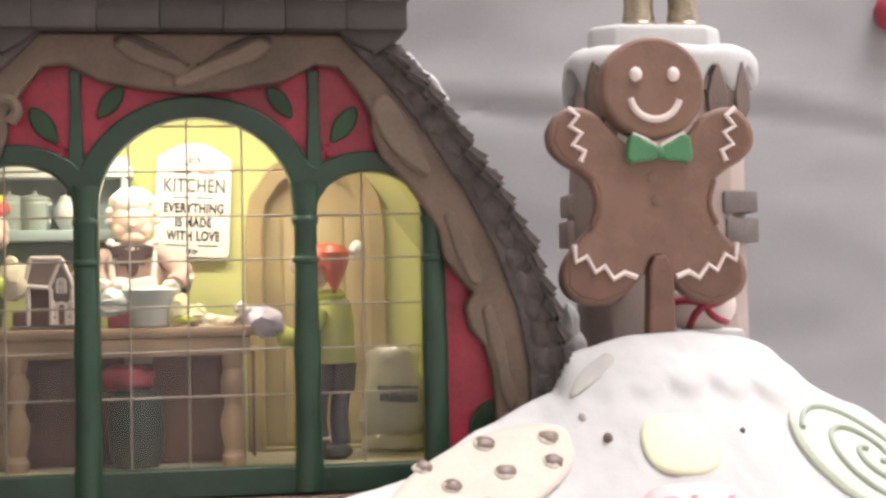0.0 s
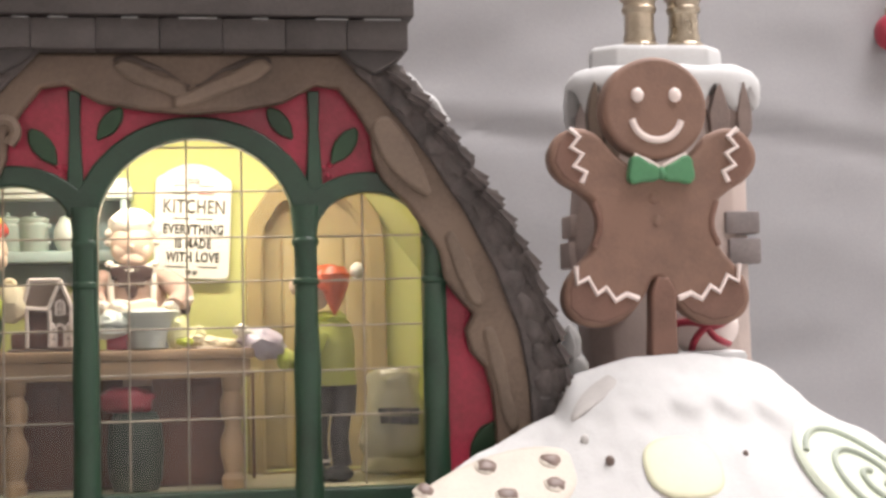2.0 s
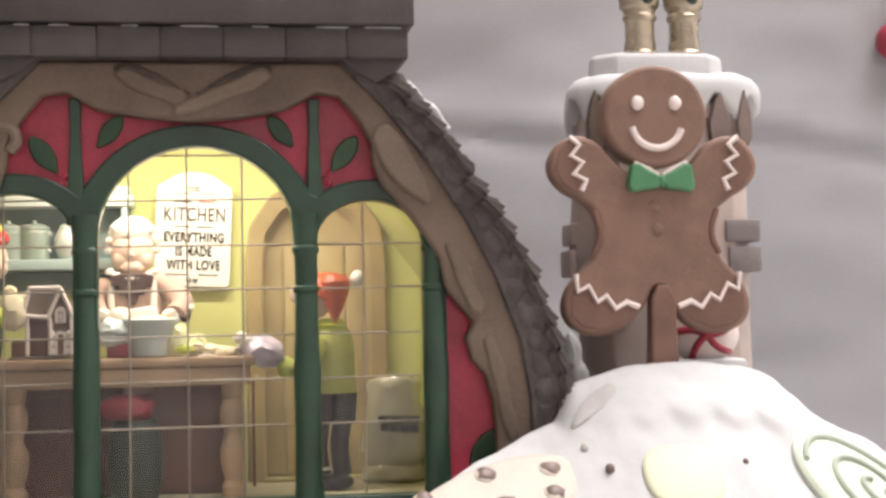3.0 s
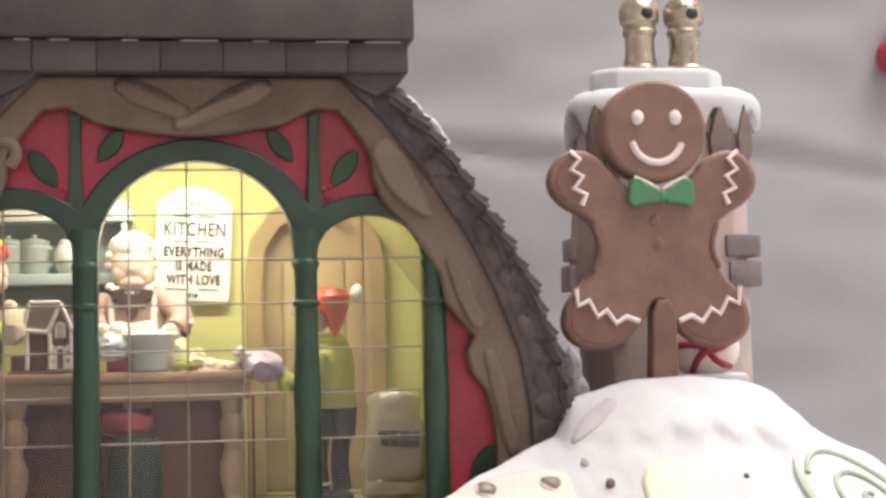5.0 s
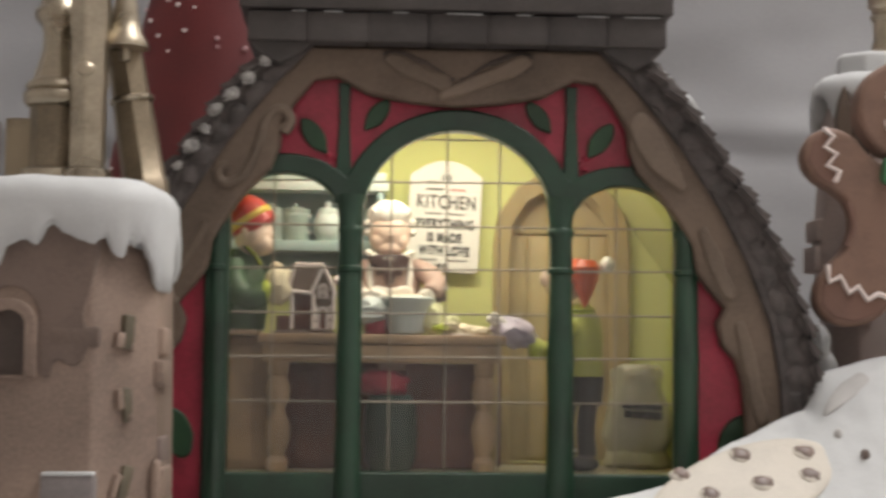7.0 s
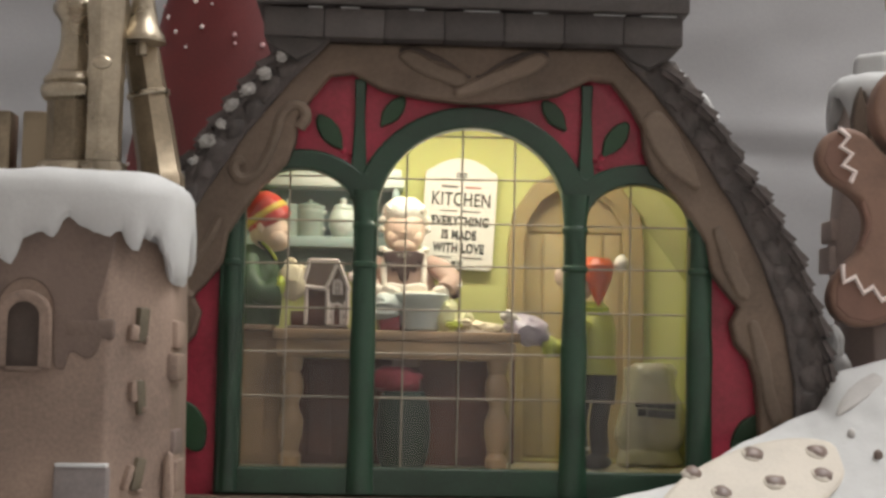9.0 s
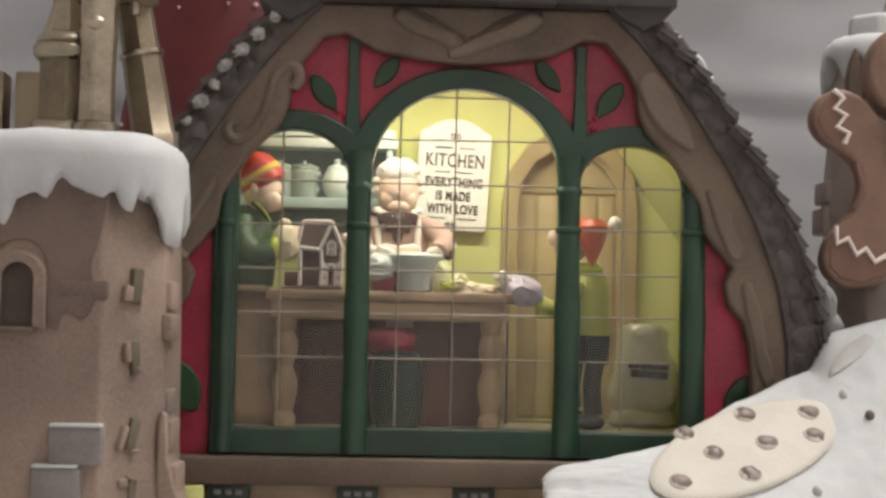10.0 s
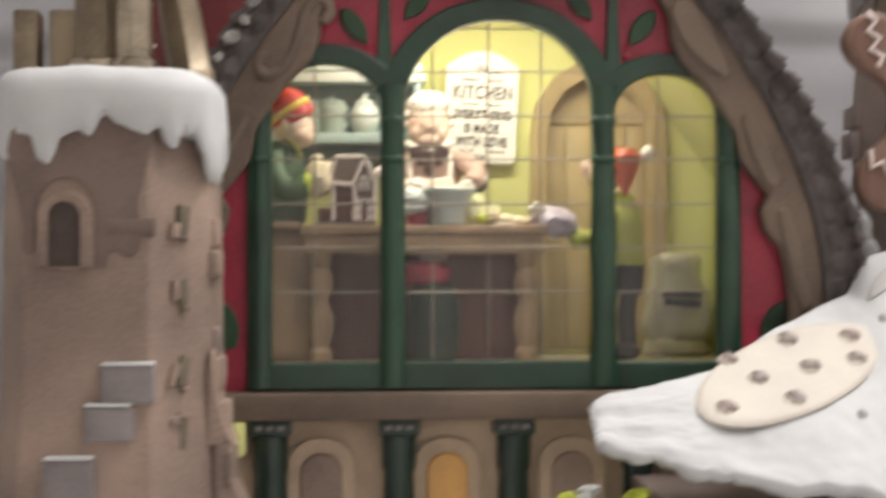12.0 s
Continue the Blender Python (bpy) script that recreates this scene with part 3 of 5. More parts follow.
def on_roof_disc(cx, cv, r, rv, h, dome=0.0, squareness=2.0, tilt=0.0, n=40, rings=8, at=None, narrow=1.0):
    """A round slab that lies on the roof; r across in mm, rv down in shares of the slope, h thick."""
    bm = bmesh.new()
    loops = []
    for j, (s, lift) in enumerate([(1.02, -0.6), (1.04, h * 0.45), (1.0, h * 0.85), (0.95, h)] + [(0.95 * (1 - q / rings), h + dome * (1 - (1 - q / rings) ** 2)) for q in range(1, rings)]):
        loop = []
        for k in range(n):
            a = 2 * math.pi * k / n
            c, d = math.cos(a), math.sin(a)
            q = (abs(c) ** squareness + abs(d) ** squareness) ** (-1 / squareness)
            u, w = s * q * c, s * q * d * narrow
            u, w = u * math.cos(tilt) - w * math.sin(tilt), u * math.sin(tilt) + w * math.cos(tilt)
            loop.append(bm.verts.new((at or on_roof)(cx + r * u, cv + rv * w, lift)[0] * MM))
        loops.append(loop)
    for a, b in zip(loops, loops[1:]):
        for k in range(n):
            bm.faces.new((a[k], a[(k + 1) % n], b[(k + 1) % n], b[k]))
    bm.faces.new(loops[-1])
    return bm


def flat_on_roof(cx, cv, span, spanv):
    """Points of a flat board that leans on the roof about (cx, cv), as on_roof gives them."""
    c = on_roof(cx, cv)[0]
    tx = (on_roof(cx + span, cv)[0] - on_roof(cx - span, cv)[0]) / (2 * span)
    tv = (on_roof(cx, cv + spanv)[0] - on_roof(cx, cv - spanv)[0]) / (2 * spanv)
    n = tx.cross(tv).normalized()
    n = -n if n.y > 0 else n
    return lambda x, v, lift=0.0: (c + tx * (x - cx) + tv * (v - cv) + n * (lift - 0.1), n)


cookie = thing("chip_cookie", "round cream cookie with raised chocolate chips on the snowy porch roof", "cookie")
board_at = flat_on_roof(83.2, 0.39, 16, 0.12)
biscuit = part("biscuit", on_roof_disc(83.2, 0.385, 29.6, 0.27, 1.3, at=board_at), CREAM, cookie)
for x, v, s in ((86, 0.15, 1), (106, 0.265, 1), (90.4, 0.37, 1.05), (105.6, 0.42, 1), (66.5, 0.15, 0.85), (74, 0.33, 0.95), (83.2, 0.53, 1), (62.4, 0.44, 1)):
    p, n = board_at(x - 1.7, v + 0.028, 1.7)
    turn = n.to_track_quat("Z", "Y").to_matrix().to_4x4()
    bm = bmesh.new()
    ball(bm, *(p - n * 0.9), 3.5 * s, 3.2 * s, 1.4, 0.14, 0, 2, turn=turn)
    ball(bm, *(p - n * 0.95 + Vector((0.5, 0, 0.6))), 3.2 * s, 2.7 * s, 1.35, 0.3, 1, 2, turn=turn)
    part("chocolate_chip", bm, [CREAM, CHOC], biscuit)

for x, v, r in ((122, 0.44, 1.45), (162.8, 0.46, 0.9)):
    p, n = on_roof(x, v, 0.6)
    bm = bmesh.new()
    ball(bm, *p, r, r, r * 1.2, 0.1, level=2)
    tagged(part("sugar_bead", bm, CHOC), "tiny dark grey sugar bead in the snow", "bead", "beads on the porch roof")
for x, v, r in ((116.8, 0.31, 1.3), (100.8, 0.68, 1.4)):
    p, n = on_roof(x, v, 0.5)
    bm = bmesh.new()
    ball(bm, *p, r, r, r * 1.4, 0.1, level=2)
    tagged(part("sugar_bead", bm, PALEGREY), "tiny pale grey sugar bead in the snow", "bead", "beads on the porch roof")

drop = thing("lemon_drop", "pale lemon-white rounded candy lying in snow", "candy")
part("candy", on_roof_disc(142.6, 0.505, 11.2, 0.105, 1.0, 0.5, 2.6), PALELEMON, drop)
jelly = thing("pink_jelly", "pink sugared jelly candy with small sprinkles", "candy")
part("candy", on_roof_disc(141.5, 0.80, 16.5, 0.15, 3, 0.8, 3.2), PINK, jelly)
random.seed(4)
for k in range(22):
    p, n = on_roof(141.5 + random.uniform(-13, 13), 0.80 + random.uniform(-0.12, 0.12), 3.9)
    bm = bmesh.new()
    box(bm, p.x - 0.9, p.x + 0.9, p.y - 0.3, p.y + 0.3, p.z - 0.25, p.z + 0.25, 0.1)
    part("sprinkle", bm, SPRINKLE, jelly)
swirl = thing("swirl_mint", "round pale green swirled mint candy in the snow", "candy")
part("candy", on_roof_disc(203, 0.43, 23, 0.22, 2.6, 0.6), MINT, swirl)
for start in (0.0, math.pi):
    pts = []
    for k in range(46):
        a = start + 0.16 * k
        r = 1 - k / 50
        pts.append(tuple(on_roof(203 + 21.5 * r * math.cos(a), 0.43 + 0.205 * r * math.sin(a), 2.9 + 0.6 * (1 - r * r))[0]))
    wire("swirl_line", pts, 0.95, MINTDARK, swirl, smooth=True)
# shadow of the crest's fold, put in as a flat grey disc
crest_band = thing("crest_shadow_band", "grey shadow band painted under the fold of the crest snow", "biscuit")
part("biscuit", on_roof_disc(127.5, 0.13, 13.5, 0.125, 0.9, 0.3, tilt=-0.5, narrow=0.34), PALEGREY, crest_band)

# lights and sprigs under the porch eave
sprig = thing("lime_garland", "bright lime green garland with white tips under the eave", "garland")
random.seed(9)
for k in range(26):
    x, y, z = random.uniform(16, 62), random.uniform(-66, -50), -33 + random.uniform(-9, 8)
    bm = bmesh.new()
    ball(bm, x, y, z, random.uniform(2.2, 4.2), None, random.uniform(1.6, 3), 0.5, level=2)
    part("tuft", bm, LIME if k % 3 else SNOW, sprig)
bm = bmesh.new()
box(bm, 14, 64, -70, -44, -62, -41, 3)
part("planter", bm, LIME, sprig)

# ---- the chimney at the side ----
def loft(bm, sections, index=0):
    """A body through plan polygons: (height, [(x, y), ...]) in millimetres."""
    rings = [[bm.verts.new((x * MM, y * MM, z * MM)) for x, y in plan] for z, plan in sections]
    faces = []
    for a, b in zip(rings, rings[1:]):
        for k in range(len(a)):
            faces.append(bm.faces.new((a[k], a[(k + 1) % len(a)], b[(k + 1) % len(a)], b[k])))
    faces += [bm.faces.new(rings[0][::-1]), bm.faces.new(rings[-1])]
    paint(faces, index)
    bmesh.ops.bevel(bm, geom=list({e for f in faces for e in f.edges}), offset=0.9 * MM, segments=2, affect="EDGES", profile=0.5)
    return bm


def snow_cap(cx, cy, hx, hy, top, low, power=3.2, puff=0.06):
    """A thick cap of snow with drips; low(x, angle): where its lower edge hangs."""
    bm = bmesh.new()
    n, loops = 140, []
    for j in range(13):
        loop = []
        for k in range(n):
            a = 2 * math.pi * k / n
            c, d = math.cos(a), math.sin(a)
            q = (abs(c) ** power + abs(d) ** power) ** (-1 / power)
            z0 = low(cx + hx * q * c, a)
            s, z = [(0.0, top + 0.6), (0.3, top + 0.4), (0.6, top + 0.3), (0.82, top - 0.1), (0.93, top - 1.6), (0.985, top - 4.2), (1.0, top - 7),
                    (1.0, top - 7 + (z0 - top + 7) * 0.4), (0.99, top - 7 + (z0 - top + 7) * 0.75), (0.965, z0 + 0.8), (0.94, z0), (0.90, z0 + 1), (0.86, z0 + 6)][j]
            s *= 1 + puff * 0.5 * noise.noise(Vector((c * 2.5, d * 2.5, z * 0.11)))
            z += 0.9 * noise.noise(Vector((c * s * 3 + cx, d * s * 3, 0))) if j < 6 else 0
            loop.append(bm.verts.new(((cx + hx * s * q * c) * MM, (cy + hy * s * q * d) * MM, z * MM)))
        loops.append(loop)
    for a, b in zip(loops, loops[1:]):
        for k in range(n):
            bm.faces.new((a[k], b[k], b[(k + 1) % n], a[(k + 1) % n]))
    bm.faces.new(loops[-1])
    bmesh.ops.remove_doubles(bm, verts=bm.verts[:], dist=1e-6)
    return bm


def rect(x0, x1, y0, y1, c=6):
    return [(x0 + c, y0), (x1 - c, y0), (x1, y0 + c), (x1, y1 - c), (x1 - c, y1), (x0 + c, y1), (x0, y1 - c), (x0, y0 + c)]


chimney = thing("chimney", "tall gingerbread chimney with a dripping snow cap", "chimney")
bm = bmesh.new()
loft(bm, [(-62, rect(136, 200, 33, 64)), (40, rect(139.5, 197, 34, 62)), (60, rect(137, 197, 34, 62, 7)), (84, rect(134, 197.5, 34, 62, 8)), (108, rect(136, 197.5, 34, 62, 8)), (142, rect(139.5, 197.3, 34, 62, 6))])
part("shaft", bm, CHIMNEY, chimney)
for x0, x1, z0, z1, y in ((132.6, 138, 88, 96, 43), (131.8, 137.5, 77, 86.5, 43), (142, 150, 92, 100, 33), (141.5, 150.5, 80, 88.5, 33), (186, 198.8, 88, 96, 33), (187, 199, 77.5, 86.5, 33), (152, 163, 70, 78, 33.2), (138, 149, 58, 66, 33.4)):
    bm = bmesh.new()
    box(bm, x0, x1, y - 0.3, y + 14, z0, z1, 0.9)
    part("brick", bm, GREYBRICK if x0 > 180 else CHIMNEY, chimney)
CAPLOW = [(128, 128), (134, 140), (137, 130), (141, 140.5), (145, 131), (150, 132), (154, 130), (158, 139.5), (162, 131.5), (166, 136), (170, 130), (177, 130), (184, 141), (188, 135), (192, 130), (198, 140), (203, 133)]
part("snow_cap", snow_cap(168.9, 49, 34.8, 18.5, 148, lambda x, a: soft_lerp(CAPLOW, x) if a > math.pi else 131 + 5 * math.sin(9 * a)), SNOW, chimney)
bm = bmesh.new()
loft(bm, [(146, rect(142.4, 191, 38, 58, 7)), (154.6, rect(142.8, 190.6, 38.4, 57.6, 7)), (156, rect(144, 189.4, 39.6, 56.4, 7))])
part("snow_slab", bm, SNOW, chimney)
# brown stains below the cap, its underside shade put into the same colour
for x, w, low, m in ((139.6, 2.8, 117, RIM), (145.2, 3.0, 115.5, RIM), (158.5, 4.4, 124.5, STONEDARK), (165, 2.6, 126, STONEDARK), (184.5, 4.0, 122, STONEDARK), (193.6, 2.8, 123, STONEDARK)):
    plate("dark_drip", [[(x - w * 0.8, low + 1), (x, low - 1), (x + w * 0.8, low + 1.5), (x + w * 0.95, 131), (x + w * 0.5, 137), (x + w * 0.1, 141.5), (x - w * 0.45, 137), (x - w * 0.95, 130)]], 31.2, 36, m, chimney, "", 0.4, False)
patch_outline = [(139.8, 127), (152.4, 125), (152.8, 120.5), (150.8, 117), (149.2, 120), (147.6, 113.5), (146, 118), (144.2, 112), (142, 115), (140.3, 110.5)]
plate("stain_patch", [patch_outline[::-1]], 32.6, 36, RIM, chimney, "", 0.4)
patch_outline = [(180.2, 132), (196.8, 132), (196.9, 125), (195, 121.5), (193, 124.5), (191, 119), (188.5, 123), (186, 118.5), (184, 123.5), (182, 120.5)]
plate("stain_patch", [patch_outline[::-1]], 32.6, 36, STONEDARK, chimney, "", 0.4)
for x in (161.8, 178.4):
    flute = thing("gold_flue", "small aged gold flue pipe with a ringed head", "flue", "flues on the chimney")
    bm = bmesh.new()
    lathe(bm, [(6.9, 155.8), (7.1, 157.2), (6.6, 157.9), (5.7, 158.3), (5.9, 160.6), (5.4, 161.4), (5.3, 168.6), (6.0, 169.2), (6.3, 170.6), (5.7, 171.6), (5.9, 173), (7.0, 174), (7.2, 176)], x, 50, 28)
    part("pipe", bm, GOLD, flute)
    bm = bmesh.new()
    lathe(bm, [(7.2, 176), (7.4, 178), (6.4, 181), (4.0, 183)], x, 50, 28)
    part("head", bm, GOLD, flute)
    bm = bmesh.new()
    ball(bm, x + 1, 43.6, 176.5, 2.6, 1.6, 2.6, level=2)
    part("vent_hole", bm, POST, flute)

mint = thing("peppermint", "white peppermint ball with dark red stripes", "candy")
bm = bmesh.new()
ball(bm, 171.3, 17, 56.0, 12.4, 7, 9.6)
part("candy", bm, ICING, mint)
for k in range(5):
    a = radians(70 + 72 * k)
    pts = [(170.6 + 1.2 * r * math.cos(a + 0.06 * r), 17 - 6.9 * math.sqrt(max(0, 1 - (r / 10.3) ** 2)), 56.0 + 0.92 * r * math.sin(a + 0.06 * r)) for r in (0, 2, 4, 6, 8, 9.6)]
    wire("stripe", pts, 1.25, CANDYRED, mint, smooth=True)
bm = bmesh.new()
box(bm, 158, 184, 8, 30, -62, 48, 2)
part("snow_ledge", bm, SNOW, mint)
bean = thing("sugar_egg", "small light blue sugar egg with a red dot", "candy")
bm = bmesh.new()
ball(bm, 148.3, 33, 65.2, 3.2, 3, 4.2)
part("shell", bm, BLUE, bean)
bm = bmesh.new()
ball(bm, 148.6, 30.6, 68, 1.6, 1.4, 1.4, level=2)
part("dot", bm, CANDYRED, bean)
bm = bmesh.new()
ball(bm, 123.0, 7, 50.5, 3.0, 4, 6.6, 0.25)
ball(bm, 124.4, 8, 43.5, 4.2, 5, 5.5, 0.15)
lathe(bm, [(8, -62), (6, 0), (4.2, 41)], 124.4, 9, 16)
tagged(part("snow_drift", bm, SNOW), "small white snow drift between roof and chimney", "snow")

# ---- the gingerbread man, one moulded figure ----
MX = 149.4
half = [(7, 108.5), (13, 112.6), (20, 119.5), (28, 120.6), (33.4, 116), (34.6, 109.5), (31, 104), (25, 100.2), (20.5, 96), (19, 89), (21.5, 82), (26.5, 76), (30.5, 69.5), (30.5, 62.5), (26, 58), (18.5, 56.6), (10.5, 59.5), (4.5, 66)]
bm = bmesh.new()
outline = [(MX + x, z) for x, z in half] + [(MX, 72)] + [(MX - x, z) for x, z in half[::-1]] + [(MX, 107)]
take(bm, plate_mesh([outline], -4, 4, 1.6, True), 0)
disc = [(MX + 0.4 + 17.4 * math.cos(2 * math.pi * k / 48), 127.2 + 16.8 * math.sin(2 * math.pi * k / 48)) for k in range(48)]
take(bm, plate_mesh([disc], -5.4, 4.6, 1.6), 0)
for sx in (-1, 1):
    ball(bm, MX + 0.6 + sx * 6.3, -5.6, 131.4, 2.2, 1.3, 2.5, 0, 1, 2)
    zig = [(30.8, 120.6), (27.6, 118.0), (30.4, 114.6), (26.6, 112.4), (29.6, 108.6), (25.6, 106.6), (27.2, 103.2)]
    take(bm, wire_mesh([(MX + sx * (x - 2.6), -4.4, z) for x, z in zig], 0.95), 1)
    palm = [(28.8, 119.2), (31.8, 116), (33.4, 110), (30.4, 105), (25.4, 102), (23.6, 106.4), (27, 108.8), (24.4, 112.2), (28, 114.8), (25.4, 117.8)]
    sole = [(28.2, 72), (29.2, 68.8), (29.2, 63.2), (25.4, 59.4), (18.5, 58), (11.2, 60.8), (6, 66), (10.8, 66.8), (14.4, 64.6), (17.4, 68.8), (20.4, 66.8), (23.2, 72), (26.6, 70.4)]
    for shape in (palm, sole):
        take(bm, plate_mesh([[(MX + sx * x, z) for x, z in shape][::sx]], -4.35, -2, 0.6), 3)
    zig = [(27.3, 76.5), (26.8, 70.8), (23.2, 72.6), (20.4, 67.4), (17.4, 69.4), (14.4, 65.2), (10.8, 67.2), (6.6, 65.6)]
    take(bm, wire_mesh([(MX + sx * x, -4.6, z) for x, z in zig], 0.95), 1)
    bow = [(0.8, 107.4), (4, 109.4), (9.2, 111.6), (10.6, 108.4), (10.2, 103), (6, 103.2), (0.8, 104.4)]
    take(bm, plate_mesh([[(MX + 1.5 + sx * x, z) for x, z in bow][::-sx]], -7.2, -3, 0.9, True), 2)
    take(bm, wire_mesh([(MX + 1.5 + sx * x, -5.6, z) for x, z in ((0.8, 108), (4, 110), (8.8, 112))], 0.7), 1)
    take(bm, wire_mesh([(MX + sx * 20.5, -3.6, 97), (MX + sx * 18.7, -3.8, 89), (MX + sx * 21, -3.6, 82.5)], 1.0, smooth=True), 3)
ball(bm, MX + 1.5, -6.0, 106, 1.9, 1.6, 2.2, 0, 2, 2)
smile = [(MX + 0.6 + 8.4 * math.cos(radians(a)), -5.6, 125 + 8.2 * math.sin(radians(a))) for a in range(190, 351, 12)]
take(bm, wire_mesh(smile, 1.15, smooth=True), 1)
for x, z in ((0.6, 90.5), (-0.6, 98)):
    ball(bm, MX + x, -4, z, 2.0, 0.7, 2.0, 0.1, 0, 2)
take(bm, plate_mesh([[(MX - 3.6, 36), (MX + 6.2, 36), (MX + 5.8, 68), (MX + 3.4, 72.5), (MX - 0.5, 72.5), (MX - 2.4, 68)]], -5.2, 1.5, 1.0), 3)
man = part("gingerbread_figure", bm, [COOKIE, ICING, BOW, COOKIEDARK])
tagged(man, "brown gingerbread cookie figure with white icing zigzags and green bow", "cookie figure")

# ---- the snow-capped tower ----
tower = thing("gingerbread_tower", "round-shouldered gingerbread tower with a thick snow cap", "tower")


def plan(s, d=0.0):
    base = [(-127, -98), (-95, -98), (-80.6, -81), (-80.6, -46), (-95, -32), (-127, -32), (-136, -46), (-136, -81)]
    return [(-108 + (x + 108) * s + d, -65 + (y + 65) * s) for x, y in base]


bm = bmesh.new()
loft(bm, [(-62, plan(1.1)), (-12, plan(1.04)), (8, plan(1.0)), (45, plan(0.985)), (80, plan(0.955))])
part("shaft", bm, STONE, tower)
LOW = [(-142, 70), (-131, 66), (-126, 72), (-123.5, 65.5), (-121, 65), (-117.5, 72), (-113, 73.5), (-110, 72), (-106, 77.5), (-102, 75), (-98, 73.5), (-95, 72.5), (-92, 74.5), (-89, 69.5), (-87.4, 69), (-86, 74), (-84.8, 72), (-83.2, 74), (-81.6, 69), (-79.4, 61.5), (-77, 62), (-75, 66)]
part("snow_cap", snow_cap(-108.5, -65, 29.6, 35, 90.4, lambda x, a: soft_lerp(LOW, x) if a > math.pi * 0.94 else 70 + 5 * math.sin(11 * a), 3.6), SNOW, tower)
plate("window_surround", [arch(-116, 7, 38.5, 51.5, 7), arch(-116, 4.7, 38, 51.5, 4.8)], -99.6, -95, STONE, tower, "", 0.7)
# flat dark plate in place of the window's shaded recess
plate("window_pane", [arch(-116, 4.9, 38.5, 51.5, 4.9)], -98.0, -95, DARKTRIM, tower, "dark arched tower window", 0.3)
for x0, x1, z0, z1, y0, y1, m in ((-107, -93.5, 4.6, 14.4, -100.6, -94, GREYBRICK), (-111, -98.5, -5, 4.0, -100.8, -94, GREYBRICK), (-106.4, -93.6, 46.4, 51.6, -97.9, -93, STAINSHADE), (-121, -108, -19, -9, -102, -96, GREYBRICK),
                                   (-83, -79.4, 44.5, 52, -80, -66, STONE), (-82.6, -79, 36, 43.3, -82, -66, STONE), (-82, -79.4, 16, 23, -80, -64, STONEDARK), (-82, -78.4, 6.5, 15, -82, -64, STONE), (-80, -76.4, -7, 3.5, -83, -66, STONE), (-79, -75, -20, -9, -84, -66, STONE)):
    bm = bmesh.new()
    box(bm, x0, x1, y0, y1, z0, z1, 0.9)
    part("brick", bm, m, tower)
# snow dusting on the tops of the grey blocks
for x0, x1, z, y0 in ((-107, -93.5, 14.4, -101), (-111.2, -99, 4.1, -101.2), (-121, -108.5, -9, -102.4)):
    bm = bmesh.new()
    box(bm, x0 + 0.4, x1 - 0.3, y0, y0 + 5, z - 0.2, z + 0.7, 0.3)
    part("snow_dust", bm, SNOW, tower)
random.seed(31)
for k, z in enumerate((50.5, 31.6, 12, -4)):
    lean = -0.4 if z < 20 else 0.0

    def chamfer_block(name, u, w, h, dz, proud, material, twist=0.0):
        bm = bmesh.new()
        x, y = -88.2 + 0.64 * u, -90.6 + lean + 0.77 * u
        box(bm, x - w / 2, x + w / 2, y - proud, y + 1.9, z + dz - h / 2, z + dz + h / 2, 0.55, turn=Matrix.Rotation(radians(50), 4, "Z") @ Matrix.Rotation(radians(twist), 4, "Y"))
        for v in bm.verts:
            v.co += 0.55 * MM * noise.noise_vector(v.co * 230 + Vector((k, 0, 0)))
        part(name, bm, material, tower)

    chamfer_block("niche_brick", 0.6, 3.4 - 0.5 * (k % 2), 8.8, 0.0, 0.25, NICHE, (4, -5, 16, 2)[k])
    chamfer_block("broken_brick", (-2.2, -2.0, -2.8, -2.4)[k], (2.8, 1.9, 1.7, 3.0)[k], (3.6, 5.4, 6.8, 2.4)[k], (-2.2, 1.6, -0.6, 3.4)[k], 0.7, STONE, (6, -4, 24, 0)[k])
    chamfer_block("chip", (2.2, 1.6, 1.2, 0.6)[k], (1.4, 1.9, 2.6, 3.6)[k], (2.2, 1.6, 1.0, 1.2)[k], (-3.9, -3.4, -4.6, 4.6)[k], 0.8, STONE, 10)

# brown wash stain plus the snow cap's shade, both in the plate's colour
patch_outline = [(-128, 77), (-96, 77), (-95.6, 62), (-97.4, 55), (-96.4, 46), (-99.5, 41.5), (-104, 43), (-106.6, 38.5), (-109, 46), (-110.4, 58), (-116, 61.5), (-122, 58.5), (-124, 48), (-126, 42), (-127.6, 50)]
lean = Matrix.Identity(4)
lean[1][2] = 0.0286
patch = plate("stain_patch", [[(-108 + (x + 108) * 0.965, z) for x, z in patch_outline][::-1]], -99.2, -96.5, STAINSHADE, tower, "", 0.3, True)
patch.data.transform(lean)
for z0, z1, x0, x1, x2 in ((-8, 16.5, -82, -79.6, -74.8), (-30, -6, -80, -75.6, -69.5)):
    plate("buttress", [[(x0, z0), (x2, z0), (x2 - 1.6, z0 + 4), (x1 + 0.6, z0 + 13), (x1, z1), (x1 - 1.2, z1 + 1), (x0, z1 - 2)]], -84, -68, STONE, tower, "", 0.8)

def faceted_flue(profile, x, y, sides, turn, bevel=0.35):
    """A faceted pipe with its flanges about an upright axis."""
    bm = bmesh.new()
    c = Matrix.Translation((x * MM, y * MM, 0))
    lathe(bm, profile, x, y, sides, turn=c @ Matrix.Rotation(radians(turn), 4, "Z") @ c.inverted())
    bmesh.ops.bevel(bm, geom=bm.edges[:], offset=bevel * MM, segments=2, affect="EDGES")
    return bm


